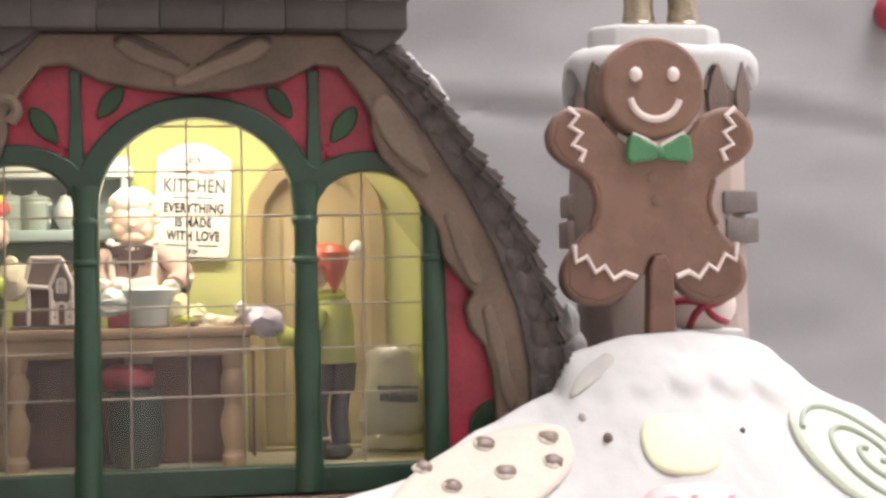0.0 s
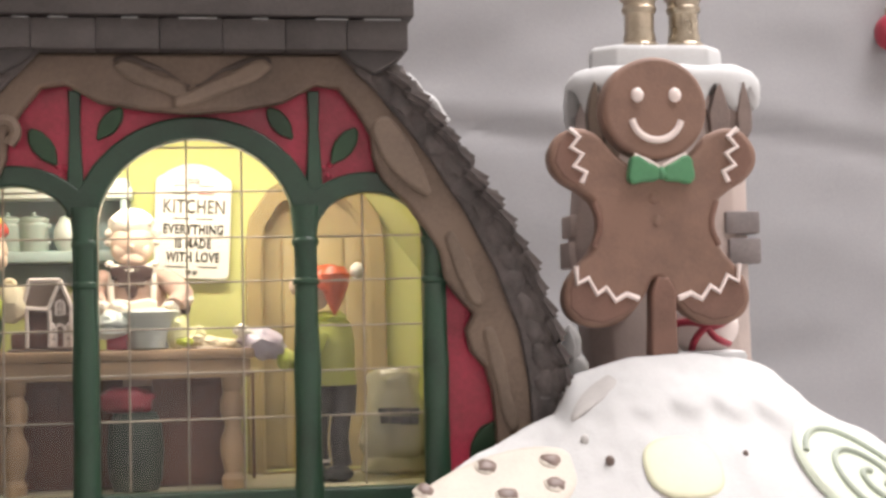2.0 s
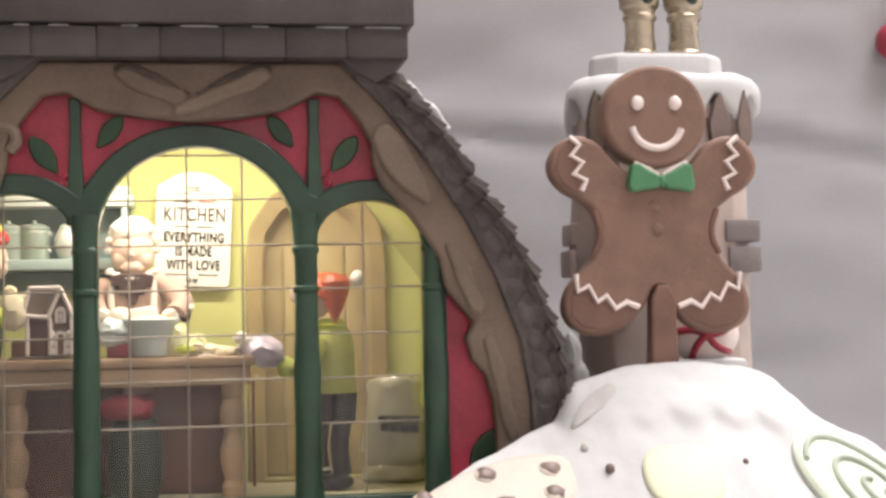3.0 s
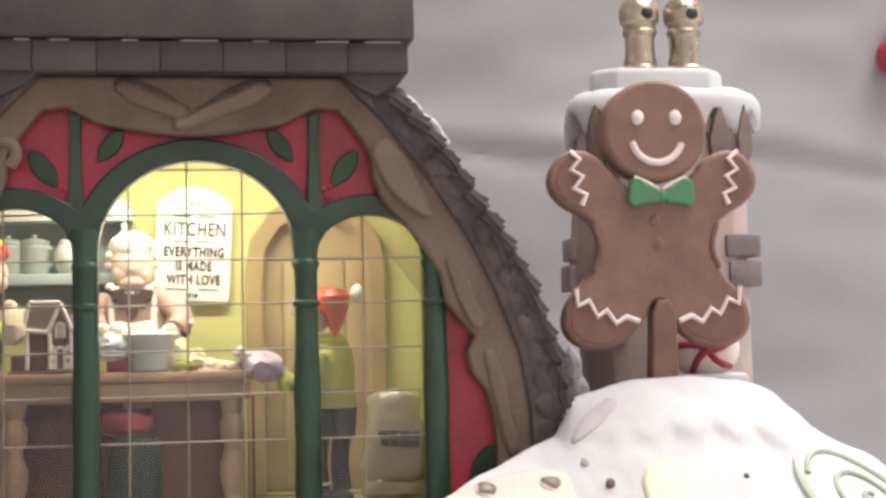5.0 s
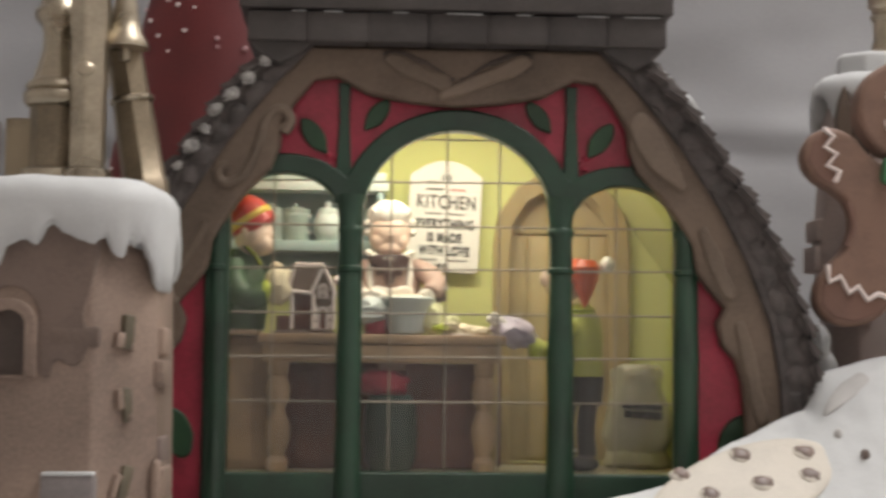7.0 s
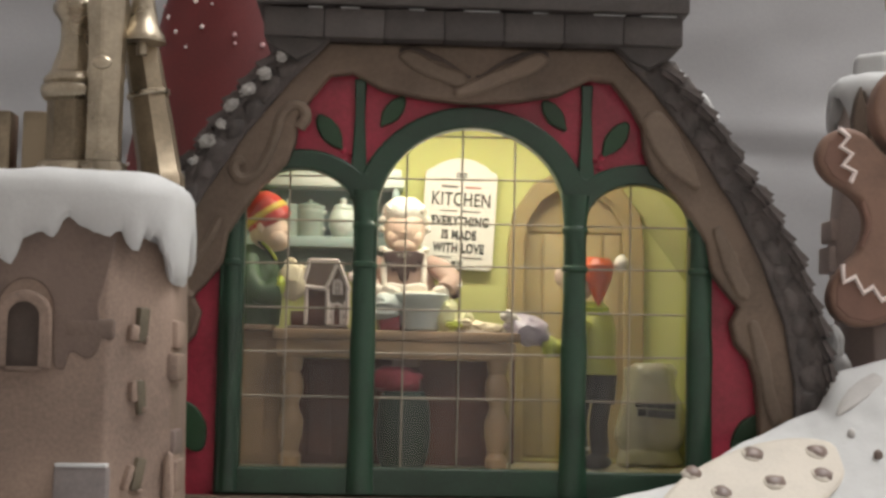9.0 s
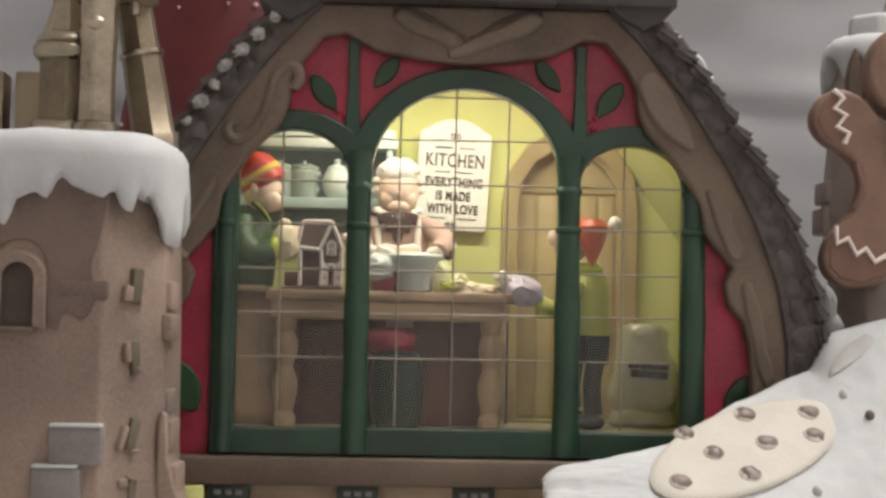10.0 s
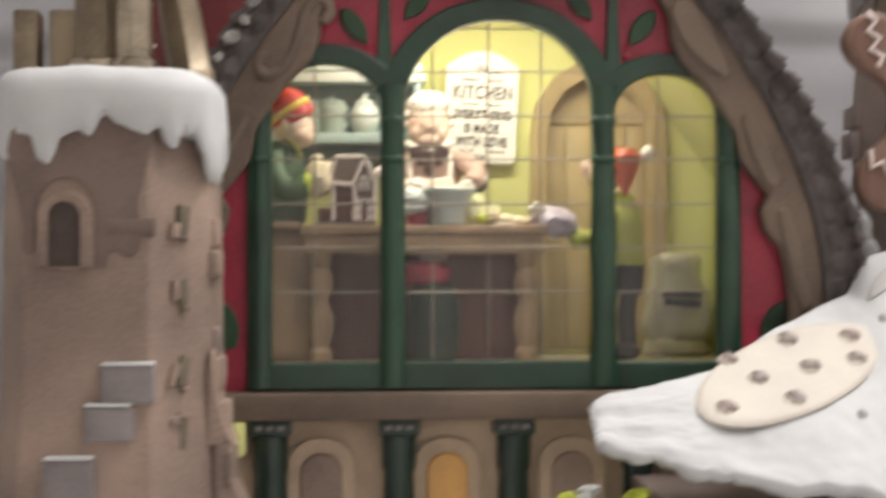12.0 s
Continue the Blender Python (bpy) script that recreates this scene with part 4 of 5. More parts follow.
horn = thing("gold_flue", "thick faceted gold flue with flared ring on snowy tower", "flue", "flues on the tower")
# the pipe's unlit facets are put into its darker gold
part("pipe", faceted_flue([(7.4, 91.6), (7.2, 103), (7.4, 112.6)], -112.2, -66, 8, 12), OLDGOLD, horn)
part("foot", faceted_flue([(8.8, 89.2), (9.0, 93.6), (8.6, 95.0), (7.2, 95.6)], -112.8, -66, 16, 0, 0.2), GOLD, horn)
part("ring", faceted_flue([(7.0, 112.0), (8.8, 113.4), (9.4, 115.2), (9.0, 116.4), (8.0, 117.0), (8.6, 117.6), (8.4, 118.6), (6.8, 120.2)], -112.2, -66, 16, 0, 0.2), GOLD, horn)
part("hood", faceted_flue([(6.8, 120), (6.0, 123), (4.6, 127), (4.2, 131), (4.6, 135), (6.6, 137.4), (6.8, 139.4), (5.2, 141), (4.0, 147), (3.2, 152)], -112.2, -66, 8, 12), GOLD, horn)
horn = thing("gold_flue", "slim faceted gold flue with round stud on snowy tower", "flue", "flues on the tower")
part("pipe", faceted_flue([(5.2, 91.6), (5.0, 104), (5.1, 117), (5.6, 119.4), (5.2, 121), (5.4, 130), (6.2, 138), (4.2, 148)], -102.4, -72, 6, 24), GOLD, horn)
part("foot", faceted_flue([(6.6, 88.4), (6.8, 93.0), (6.4, 94.6), (5.0, 95.2)], -102.6, -72, 14, 0, 0.2), GOLD, horn)
bm = bmesh.new()
ball(bm, -102.8, -77.4, 121.6, 2.7, 1.5, 1.9, level=3)
part("stud", bm, GOLD, horn)
leg = thing("gold_strut", "leaning aged gold strut beside the finial", "finial")
bm = bmesh.new()
lathe(bm, [(6.6, 0), (6.8, 6), (6.2, 6.8), (6.0, 20), (5.4, 34), (5.0, 48)], 0, 0, 7, turn=Matrix.Translation((-0.0878, -0.058, 0.087)) @ Matrix.Rotation(radians(-10), 4, "Y") @ Matrix.Rotation(radians(20), 4, "Z"))
part("strut", bm, OLDGOLD, leg)
bm = bmesh.new()
lathe(bm, [(5.8, 29), (6.2, 29.4), (6.2, 30.4), (5.6, 30.8)], 0, 0, 20, turn=Matrix.Translation((-0.0878, -0.058, 0.087)) @ Matrix.Rotation(radians(-10), 4, "Y"))
part("collar", bm, GOLD, leg)
bell = thing("gold_bell", "small conical gold bell hanging beside the finial", "bell")
bm = bmesh.new()
lathe(bm, [(6.6, 129.6), (6.4, 131.2), (4.8, 133.8), (3.8, 138), (2.9, 144), (1.6, 152), (0.8, 158)], -94.0, -66, 24)
part("cup", bm, GOLD, bell)
bm = bmesh.new()
lathe(bm, [(1.5, 126), (1.5, 131)], -94.0, -66, 12)
part("clapper", bm, GOLD, bell)
for x0, x1 in ((-138, -131.2), (-128, -119.8)):
    bm = bmesh.new()
    box(bm, x0, x1, -58, -48, 88, 111, 0.8)
    tagged(part("gold_merlon", bm, OLDGOLD), "square aged gold battlement block in the snow", "battlement", "battlement blocks on the tower")

# ---- the dark red cloth tree with beads, and a red bauble ----
tree = thing("felt_tree", "dark red felt cone tree dotted with pearl beads", "decoration")
bm = bmesh.new()
lathe(bm, [(62, -62), (60, 60), (50, 130), (38, 190), (20, 250), (3, 300)], -84, 168, 40, wobble=0.06)
part("cone", bm, MAROON, tree)
random.seed(12)
for k in range(46):
    a, z = random.uniform(math.pi, 2 * math.pi), random.uniform(95, 215)
    r = lerp([(-62, 62), (60, 60), (130, 50), (190, 38), (250, 20)], z) + 0.6
    bm = bmesh.new()
    ball(bm, -84 + r * math.cos(a), 168 + r * math.sin(a), z, random.uniform(0.6, 1.25), level=1)
    part("bead", bm, PEARL if k % 4 else PINK, tree)
bauble = thing("red_bauble", "shiny red glass bauble on a thread", "bauble")
bm = bmesh.new()
ball(bm, 357, 251, 201, 10, level=3)
part("ball", bm, CANDYRED, bauble)
bm = bmesh.new()
lathe(bm, [(2.2, 210), (2.2, 214), (0.4, 215), (0.4, 385)], 357, 256, 10)
part("hanger", bm, GOLD, bauble)

# ---- things in the kitchen ----
table = thing("kitchen_table", "brown wooden kitchen table with turned legs", "table")
bm = bmesh.new()
box(bm, -61, 20.5, 13, 42, 49.5, 52.8, 0.7)
part("tabletop", bm, WOOD, table)
bm = bmesh.new()
box(bm, -59.5, 19, 14.5, 41, 43.5, 49.4, 0.5)
part("apron", bm, WOOD, table)
for x in (-54.5, 13.2):
    for y in (18, 38):
        bm = bmesh.new()
        lathe(bm, [(3.4, 8), (3.8, 11), (2.6, 13), (3.9, 18), (4.2, 23), (2.6, 27), (2.4, 28.5), (3.9, 32), (4.0, 36), (2.6, 39), (3.4, 40), (3.6, 43.6)], x, y, 18)
        part("leg", bm, WOOD, table)
chest = thing("dark_chest", "dark red-brown wooden chest under the table", "chest")
bm = bmesh.new()
box(bm, -57.2, 16.4, 27.5, 33.6, 8.1, 43.4, 0.8)
part("body", bm, DARKWOOD, chest)
for x in (-49.5, -20, 0):
    bm = bmesh.new()
    box(bm, x, x + 8, 26.2, 27.2, 11, 41, 0.5)
    part("panel", bm, DARKWOOD, chest)
crock = thing("storage_crock", "dark green crock with a red cloth cover under the table", "crock")
bm = bmesh.new()
lathe(bm, [(7, 8.1), (8.4, 12), (9, 20), (8.4, 29), (6.6, 33)], -17.5, 19.5, 24, squash=0.7)
part("body", bm, POST, crock)
bm = bmesh.new()
ball(bm, -20, 19.5, 36.6, 8.6, 5, 4.6, 0.3)
part("cover", bm, CANDYRED, crock)
cupboard = thing("wood_cupboard", "plain ochre wooden cupboard side by the table", "cupboard")
bm = bmesh.new()
box(bm, -81, -57.6, 21.5, 44, 8.1, 52, 0.6)
part("body", bm, WOOD, cupboard)
bm = bmesh.new()
box(bm, -81, -61.4, 14.6, 44, 52.1, 54, 0.4)
part("top", bm, WOOD, cupboard)
bm = bmesh.new()
box(bm, -79.5, -63.4, 20.8, 21.6, 11, 49, 0.4)
part("door", bm, WOOD, cupboard)

rack = thing("towel_rack", "thin ochre wooden rack beside the table", "rack")
for x in (17.2, 20.4):
    bm = bmesh.new()
    box(bm, x, x + 0.9, 42.5, 44, 8.2, 44, 0.2)
    part("upright", bm, OCHRE if x < 18 else DARKWOOD, rack)
bm = bmesh.new()
box(bm, 15.6, 23, 42, 44.6, 44, 45.4, 0.3)
part("rail", bm, OCHRE, rack)

shelf = thing("wall_shelf", "pale teal wall shelf with a white cornice", "shelf")
# the dark strip below the board paints its cast shadow on the wall
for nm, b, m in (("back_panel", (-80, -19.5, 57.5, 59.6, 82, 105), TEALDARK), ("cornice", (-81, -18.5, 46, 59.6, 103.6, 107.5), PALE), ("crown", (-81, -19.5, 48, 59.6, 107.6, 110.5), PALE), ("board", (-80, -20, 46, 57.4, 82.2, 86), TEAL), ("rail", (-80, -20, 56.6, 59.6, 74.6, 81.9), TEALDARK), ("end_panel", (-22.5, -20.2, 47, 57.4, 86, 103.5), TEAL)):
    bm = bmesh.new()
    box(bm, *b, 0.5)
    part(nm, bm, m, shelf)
for k, x in enumerate((-51.5, -60)):
    jar = thing("canister", "ridged grey-green storage canister on the shelf", "jar", "canisters on the shelf")
    bm = bmesh.new()
    lathe(bm, [(4.6, 86.1), (5.0, 87), (4.9, 94), (5.1, 94.6), (5.1, 95.6), (4.8, 96)], x, 52, 22)
    part("body", bm, CANISTER, jar)
    bm = bmesh.new()
    lathe(bm, [(5.2, 96.1), (5.2, 97.2), (3, 98), (0.8, 98.2), (0.9, 99.4), (0.2, 99.6)], x, 52, 22)
    part("lid", bm, CANISTER, jar)
pot = thing("teapot", "white glazed teapot on the shelf", "teapot")
bm = bmesh.new()
lathe(bm, [(3.0, 86.1), (4.0, 87.2), (5.1, 90), (5.0, 93), (4.0, 95.6), (3.4, 96.2)], -39.8, 51, 24)
part("body", bm, PALE, pot)
bm = bmesh.new()
lathe(bm, [(3.7, 96.3), (3.0, 97.6), (1.0, 98.2), (1.2, 99.6), (0.3, 100.2)], -39.8, 51, 20)
part("lid", bm, PALE, pot)
wire("spout", [(-35.5, 50.5, 90), (-33, 50, 92.5), (-32, 50, 96)], 1.0, PALE, pot, smooth=True)
wire("handle", [(-45.5, 51, 95), (-48.5, 51, 94), (-48, 51, 90), (-46, 51, 88.8)], 0.7, PALE, pot, smooth=True)

# the kitchen sign with its words
sign = thing("kitchen_sign", "white wooden kitchen sign with dark lettering on the back wall", "sign")
tilt = pose(1.6 * MM, 57.0 * MM, 95 * MM, 0, 2.6, 0)
sign.matrix_world = tilt
half = [(13.0, -17.2), (13.0, 15.2), (12.2, 16.4), (10.6, 17.0), (8.6, 18.6), (5.4, 20.2), (2.4, 21.0)]
outline = [(11.4, -18.9), (12.6, -18.2), *half, *[(-x, z) for x, z in half[::-1]], (-12.6, -18.2), (-11.4, -18.9)]
board = plate("board", [outline], -1.4, 1.4, SIGNWHITE, sign, "", 0.4)


def words(text, width, cap, z, material, bold=0.0, space=1.0):
    """A line of raised lettering, set to a width and a height of capitals in millimetres."""
    cu = bpy.data.curves.new("lettering", "FONT")
    cu.body, cu.size, cu.align_x, cu.align_y, cu.space_character = text, 5 * MM, "CENTER", "CENTER", space
    cu.extrude, cu.offset = 0.12 * MM, bold * MM
    me = curve_mesh(cu)
    xs, zs = [v.co.x for v in me.vertices], [v.co.y for v in me.vertices]
    wide, tall = width * MM / (max(xs) - min(xs)), cap * MM / (max(zs) - min(zs))
    me.transform(Matrix.Translation((0.3 * MM, -1.5 * MM, z * MM)) @ Matrix.Rotation(radians(90), 4, "X") @ Matrix.Diagonal((wide, tall, 1, 1)) @ Matrix.Translation((-(max(xs) + min(xs)) / 2, -(max(zs) + min(zs)) / 2, 0)))
    link("lettering", me, material, board, smooth=False)


words("KITCHEN", 21.0, 5.0, 6.2, INKGREY, 0.10, 1.08)
words("EVERYTHING", 20.6, 3.6, -1.7, INK, 0.22, 1.12)
words("IS MADE", 12.4, 3.5, -6.6, INK, 0.22, 1.12)
words("WITH LOVE", 18.4, 3.6, -11.3, INK, 0.22, 1.12)
for x0, x1, z0, z1, m in ((-7.2, -1, 10.3, 11.0, INKGREY), (1.6, 7.2, 10.3, 11.0, INKRED), (-7, -1, 1.7, 2.1, INK), (1, 7, 1.7, 2.1, INK), (-9, -2, -14.9, -14.5, INK), (2, 9, -14.9, -14.5, INK), (-7, -1.6, 13.2, 13.5, INK), (1.6, 7, 13.2, 13.5, INK)):
    bm = bmesh.new()
    box(bm, x0, x1, -1.62, -1.3, z0, z1, 0)
    part("rule", bm, m, board, smooth=False)
for zc, up in ((14.6, 1), (-16.2, -1)):
    for sx in (-1, 1):
        wire("flourish", [(sx * 0.3, -1.6, zc + up * 0.6), (sx * 1.3, -1.6, zc + up * 1.1), (sx * 1.7, -1.6, zc), (sx * 0.8, -1.6, zc - 0.4), (sx * 0.4, -1.6, zc + 0.4)], 0.2, INK, board, smooth=True)


def tilt_about(x, y, z, deg, axis):
    c = Matrix.Translation(Vector((x, y, z)) * MM)
    return c @ Matrix.Rotation(radians(deg), 4, axis) @ c.inverted()


def limb(bm, pts, r, index):
    take(bm, wire_mesh(pts, r, smooth=True, res=4), index)


# helper doll in green at the end of the table
bm = bmesh.new()
lathe(bm, [(9.4, 54), (9.6, 60), (8.8, 70), (6.4, 77.5), (3.6, 81)], -68.6, 27, 24, 1, wobble=0.12)
ball(bm, -63.6, 24.5, 85.4, 6.6, 6.6, 6.6, 0.06, 0)
ball(bm, -61.0, 21.6, 82.4, 4.4, 4.2, 3.8, 0.1, 0, 3)
ball(bm, -57.8, 21.0, 84.4, 1.3, 1.4, 1.2, 0, 0, 2)
ball(bm, -66.2, 18.6, 86.2, 1.4, 1.0, 2.0, 0, 0, 2)
cap = tilt_about(-64.6, 25, 90.5, -33, "Y")
lathe(bm, [(6.9, 86.6), (7.6, 87.4), (7.7, 89.8), (7.4, 90.4)], -64.6, 25, 26, 2, wobble=0.1, turn=cap)
lathe(bm, [(7.5, 90.2), (7.9, 91.0), (7.5, 92.4)], -64.6, 25, 26, 3, wobble=0.1, turn=cap)
lathe(bm, [(7.3, 92.2), (6.6, 95.2), (4.8, 97.8), (2.0, 99.2)], -64.6, 25, 26, 2, wobble=0.14, turn=cap)
limb(bm, [(-67.0, 20.4, 81.6), (-64.0, 19.4, 79.0), (-61.6, 20.2, 75.4)], 0.55, 4)
limb(bm, [(-65.6, 19.8, 81.4), (-62.8, 18.8, 78.6), (-60.8, 20.0, 75.6)], 0.5, 5)
limb(bm, [(-70.5, 19.5, 76), (-69.0, 16.5, 68), (-64.5, 15.6, 64.4), (-59.6, 16.4, 66)], 4.0, 1)
ball(bm, -59.4, 16.8, 66.2, 2.6, 4.4, 4.8, 0.1, 5, 3, turn=Matrix.Rotation(radians(25), 4, "Y"))
ball(bm, -55.2, 17.6, 68.4, 5.0, 4.4, 6.0, 0.25, 6, 3)
ball(bm, -52.4, 18.6, 72.0, 2.6, 2.4, 2.2, 0.25, 6, 2)
ball(bm, -56.0, 20.0, 75.0, 2.2, 2.0, 1.7, 0.25, 6, 2)
tagged(part("helper_doll", bm, [SKIN, ELFGREEN, ELFRED, ELFYELLOW, BLACK, LIME, DOUGH]), "resin doll with a red striped cap and green coat", "doll")

# baker doll behind the table
bm = bmesh.new()
BX = -18.2
lathe(bm, [(11, 8), (11, 40), (10, 54), (10.8, 64), (10, 72), (6.6, 77.5), (3.4, 82)], BX + 1, 37, 24, 1, wobble=0.08)
ball(bm, BX, 33.6, 87.6, 7.2, 7.2, 8.0, 0.05, 0)
for sx in (-1, 1):
    ball(bm, BX + sx * 2.8, 30.2, 84.8, 3.6, 2.8, 3.6, 0.05, 0, 3)
ball(bm, BX, 26.6, 86.2, 1.0, 0.8, 0.9, 0, 0, 2)
ball(bm, BX, 29.4, 82.2, 4.2, 2.6, 2.6, 0.05, 0, 3)
# white curls over the crown and down the sides
random.seed(17)
for k in range(46):
    a, b = random.uniform(0, 2 * math.pi), random.uniform(0.18, 1.5)
    u, v, w = math.cos(a) * math.cos(b), math.sin(a) * math.cos(b), math.sin(b)
    if v < -0.2 and w < 0.80:
        continue
    q = random.uniform(1.4, 2.1)
    ball(bm, BX + 7.0 * u, 35.0 + 7.0 * v, 89.4 + 8.4 * w, q * 1.3, q * 1.3, q * 0.8, 0.3, 2, 2)
for sx in (-1, 1):
    for dx, y, z, q in ((7.2, 32.4, 91.0, 1.6), (7.6, 33, 88.0, 1.4), (5.4, 30.6, 94.6, 1.8)):
        ball(bm, BX + sx * dx, y, z, q, q, q, 0.35, 2, 2)
ball(bm, BX, 34.4, 93.4, 7.6, 7.6, 6.0, 0.08, 2, 3)
# dark toothed collar in a V over the dress, with a pale frill above
teeth = [(-25.4, 79.2), (-24.6, 75.4), (-23.0, 76.2), (-22.2, 72.8), (-20.6, 73.4), (-19.6, 70.2), (-18.2, 69.2), (-16.8, 70.4), (-16.0, 73.4), (-14.4, 72.8), (-13.4, 76.0), (-12.0, 75.2), (-11.4, 79.0), (-14, 80), (-22, 80)]
take(bm, plate_mesh([teeth], 25.2, 28.4, 0.5), 3)
for k in range(9):
    ball(bm, -25.4 + 1.8 * k, 26.2 + 0.14 * (k - 4) ** 2, 78.4 + 0.14 * (k - 4) ** 2, 1.5, 1.2, 1.1, 0.3, 2, 2)
ball(bm, BX, 30.0, 72.0, 8.6, 3.6, 7.0, 0.05, 1, 3)
take(bm, plate_mesh([[(-25.2, 55), (-9.6, 55), (-10.2, 68.2), (-13, 69.4), (-18.2, 68.4), (-22.4, 69.4), (-25, 68.2)]], 24.2, 27.2, 0.8), 4)
limb(bm, [(-24.6, 26.8, 67), (-25.0, 27.4, 73), (-24, 32, 80)], 1.1, 4)
limb(bm, [(-11.6, 26.4, 67), (-11.4, 27.0, 73), (-11.6, 32, 80)], 1.1, 4)
limb(bm, [(-9.4, 36, 76), (-4.6, 31, 73.4), (-2.2, 26, 69.4), (-4.6, 21.5, 66.2)], 3.7, 1)
limb(bm, [(-27, 36, 76), (-30.4, 31, 72), (-29.4, 26, 67)], 3.6, 1)
for x, y, z, q in ((-2.6, 24.0, 68.2, 3.4), (-0.6, 25.2, 69.0, 2.0), (-6.0, 20.8, 66.4, 2.6), (-28.4, 25, 66.6, 3.2), (-22.6, 22.5, 66.0, 2.8), (-24.8, 21.5, 63.6, 3.0)):
    ball(bm, x, y, z, q * 1.15, q * 0.9, q * 0.8, 0.3, 4, 2)
ball(bm, -1.2, 21.6, 65.6, 1.7, 1.2, 2.0, 0.2, 3, 2)
tagged(part("baker_doll", bm, [SKIN, CHEFBROWN, HAIR, CHOCOLLAR, APRON]), "resin baker doll with white curls, dark collar and apron", "doll")

# helper doll in lime by the door
bm = bmesh.new()
lathe(bm, [(7.9, 39.6), (8.1, 41), (7.4, 45), (7.4, 54), (6.0, 59.5), (3.4, 63.0)], 46.4, 26, 24, 1, wobble=0.14)
ball(bm, 40.5, 25, 70.5, 6.0, 6, 6.6, 0, 0)
ball(bm, 34.6, 24, 72.4, 2.2, 1.2, 3.2, 0, 0, 2)
lathe(bm, [(6.6, 70), (6.9, 72.5), (6.0, 75.5), (3.0, 78.5), (0.8, 79.8)], 44.2, 24, 22, 2, turn=tilt_about(44.6, 24, 73, 38, "Y"))
lathe(bm, [(0.3, 62.5), (2.6, 67), (4.6, 72), (5.2, 76), (3.6, 78.4)], 47.0, 20.4, 20, 2)
ball(bm, 54.6, 20.5, 77.0, 2.5, 2.4, 2.9, 0.1, 3, 2)
lathe(bm, [(4.2, 60.5), (5.4, 62), (3.2, 64)], 46, 25, 20, 4)
limb(bm, [(42, 20, 57), (38, 17, 50), (33.5, 16.5, 48), (29.5, 17, 49.5)], 3.1, 1)
ball(bm, 30.2, 16.8, 48.4, 2.6, 3.4, 3.6, 0.1, 4, 3)
ball(bm, 26.2, 17.5, 52.0, 3.0, 2.6, 2.6, 0.2, 0, 2)
for x in (42.6, 49.6):
    limb(bm, [(x + (0.6 if x > 45 else -0.2), 26, 40), (x - 0.2, 25.5, 30)], 4.3, 5)
    limb(bm, [(x - 0.2, 25.5, 32), (x - 1.4, 25.5, 22), (x - 0.6, 26, 13)], 3.2, 5)
    ball(bm, x - 2.4, 23, 10.6, 5.6, 4, 2.8, 0.1, 5, 2)
    if x < 45:
        lathe(bm, [(3.4, 14.4), (3.6, 15.4)], x - 0.8, 26, 16, 6)
tagged(part("helper_doll", bm, [SKIN, SHIRT, ELFORANGE, HAIR, LIME, BLACK, APRON]), "resin doll with an orange pointed cap and lime jacket", "doll")

bowl = thing("mixing_bowl", "grey-green mixing bowl with batter on the table", "bowl")
bm = bmesh.new()
lathe(bm, [(5.2, 52.9), (6.0, 53.4), (6.8, 57), (7.9, 61.5), (9.2, 63.6), (9.6, 64.8), (9.0, 65.4), (8.2, 64.8), (7.6, 62.5)], -12.4, 20.5, 30)
part("bowl", bm, BOWL, bowl)
bm = bmesh.new()
ball(bm, -12.4, 20.5, 63.8, 7.8, 7.6, 2.4, 0.3)
part("batter", bm, DOUGH, bowl)
bm = bmesh.new()
box(bm, -26, -19.4, 16.5, 23, 52.9, 58.6, 0.8)
tagged(part("jam_box", bm, CANDYRED), "small red box on the table", "box")
bm = bmesh.new()
ball(bm, -23.5, 18, 61.6, 5.4, 4, 3.4, 0.3)
ball(bm, -24.5, 18, 59, 5, 4, 2.6, 0.3)
tagged(part("dough_ball", bm, BOWL), "pale heap of dough on the red box", "dough")
for x, y, z, r, m in ((1.2, 19, 55.8, 3.2, DOUGH), (6.5, 20, 54.6, 3.6, DOUGH), (11.5, 19, 54.2, 3.0, DOUGH), (-1.6, 17, 55.2, 2.4, LIME)):
    bm = bmesh.new()
    ball(bm, x, y, z, r * 1.3, r, r * 0.62, 0.3)
    tagged(part("dough_lump", bm, m), "soft lump of cookie dough on the table", "dough", "dough on the table")
bm = bmesh.new()
ball(bm, -3.8, 18, 58.2, 3.6, 3, 5.4, 0.35, 0)
ball(bm, 1.8, 20, 56.4, 3.4, 3, 3.8, 0.35, 0)
tagged(part("pastry_heap", bm, PASTRY), "pale yellow-green heap of pastry beside the bowl", "pastry")
bm = bmesh.new()
ball(bm, 8, 21.5, 53.2, 9.4, 5.5, 0.9, 0.3)
tagged(part("dough_sheet", bm, APRON), "flat floury sheet of dough rolled on the table", "dough")
bag = thing("sweet_bag", "lilac and white wrapped bag of sweets", "bag")
bm = bmesh.new()
ball(bm, 23.2, 17, 53.8, 7.4, 4.6, 4.8, 0.35, turn=Matrix.Rotation(radians(18), 4, "Y"))
part("pouch", bm, LILAC, bag)
bm = bmesh.new()
for k in range(6):
    ball(bm, 15.5 + 0.9 * k, 16 - 0.3 * (k % 2), 58.3 - 0.6 * k + 1.2 * (k % 2), 1.9, 1.6, 1.6, 0.3, level=2)
part("ruffle", bm, APRON, bag)

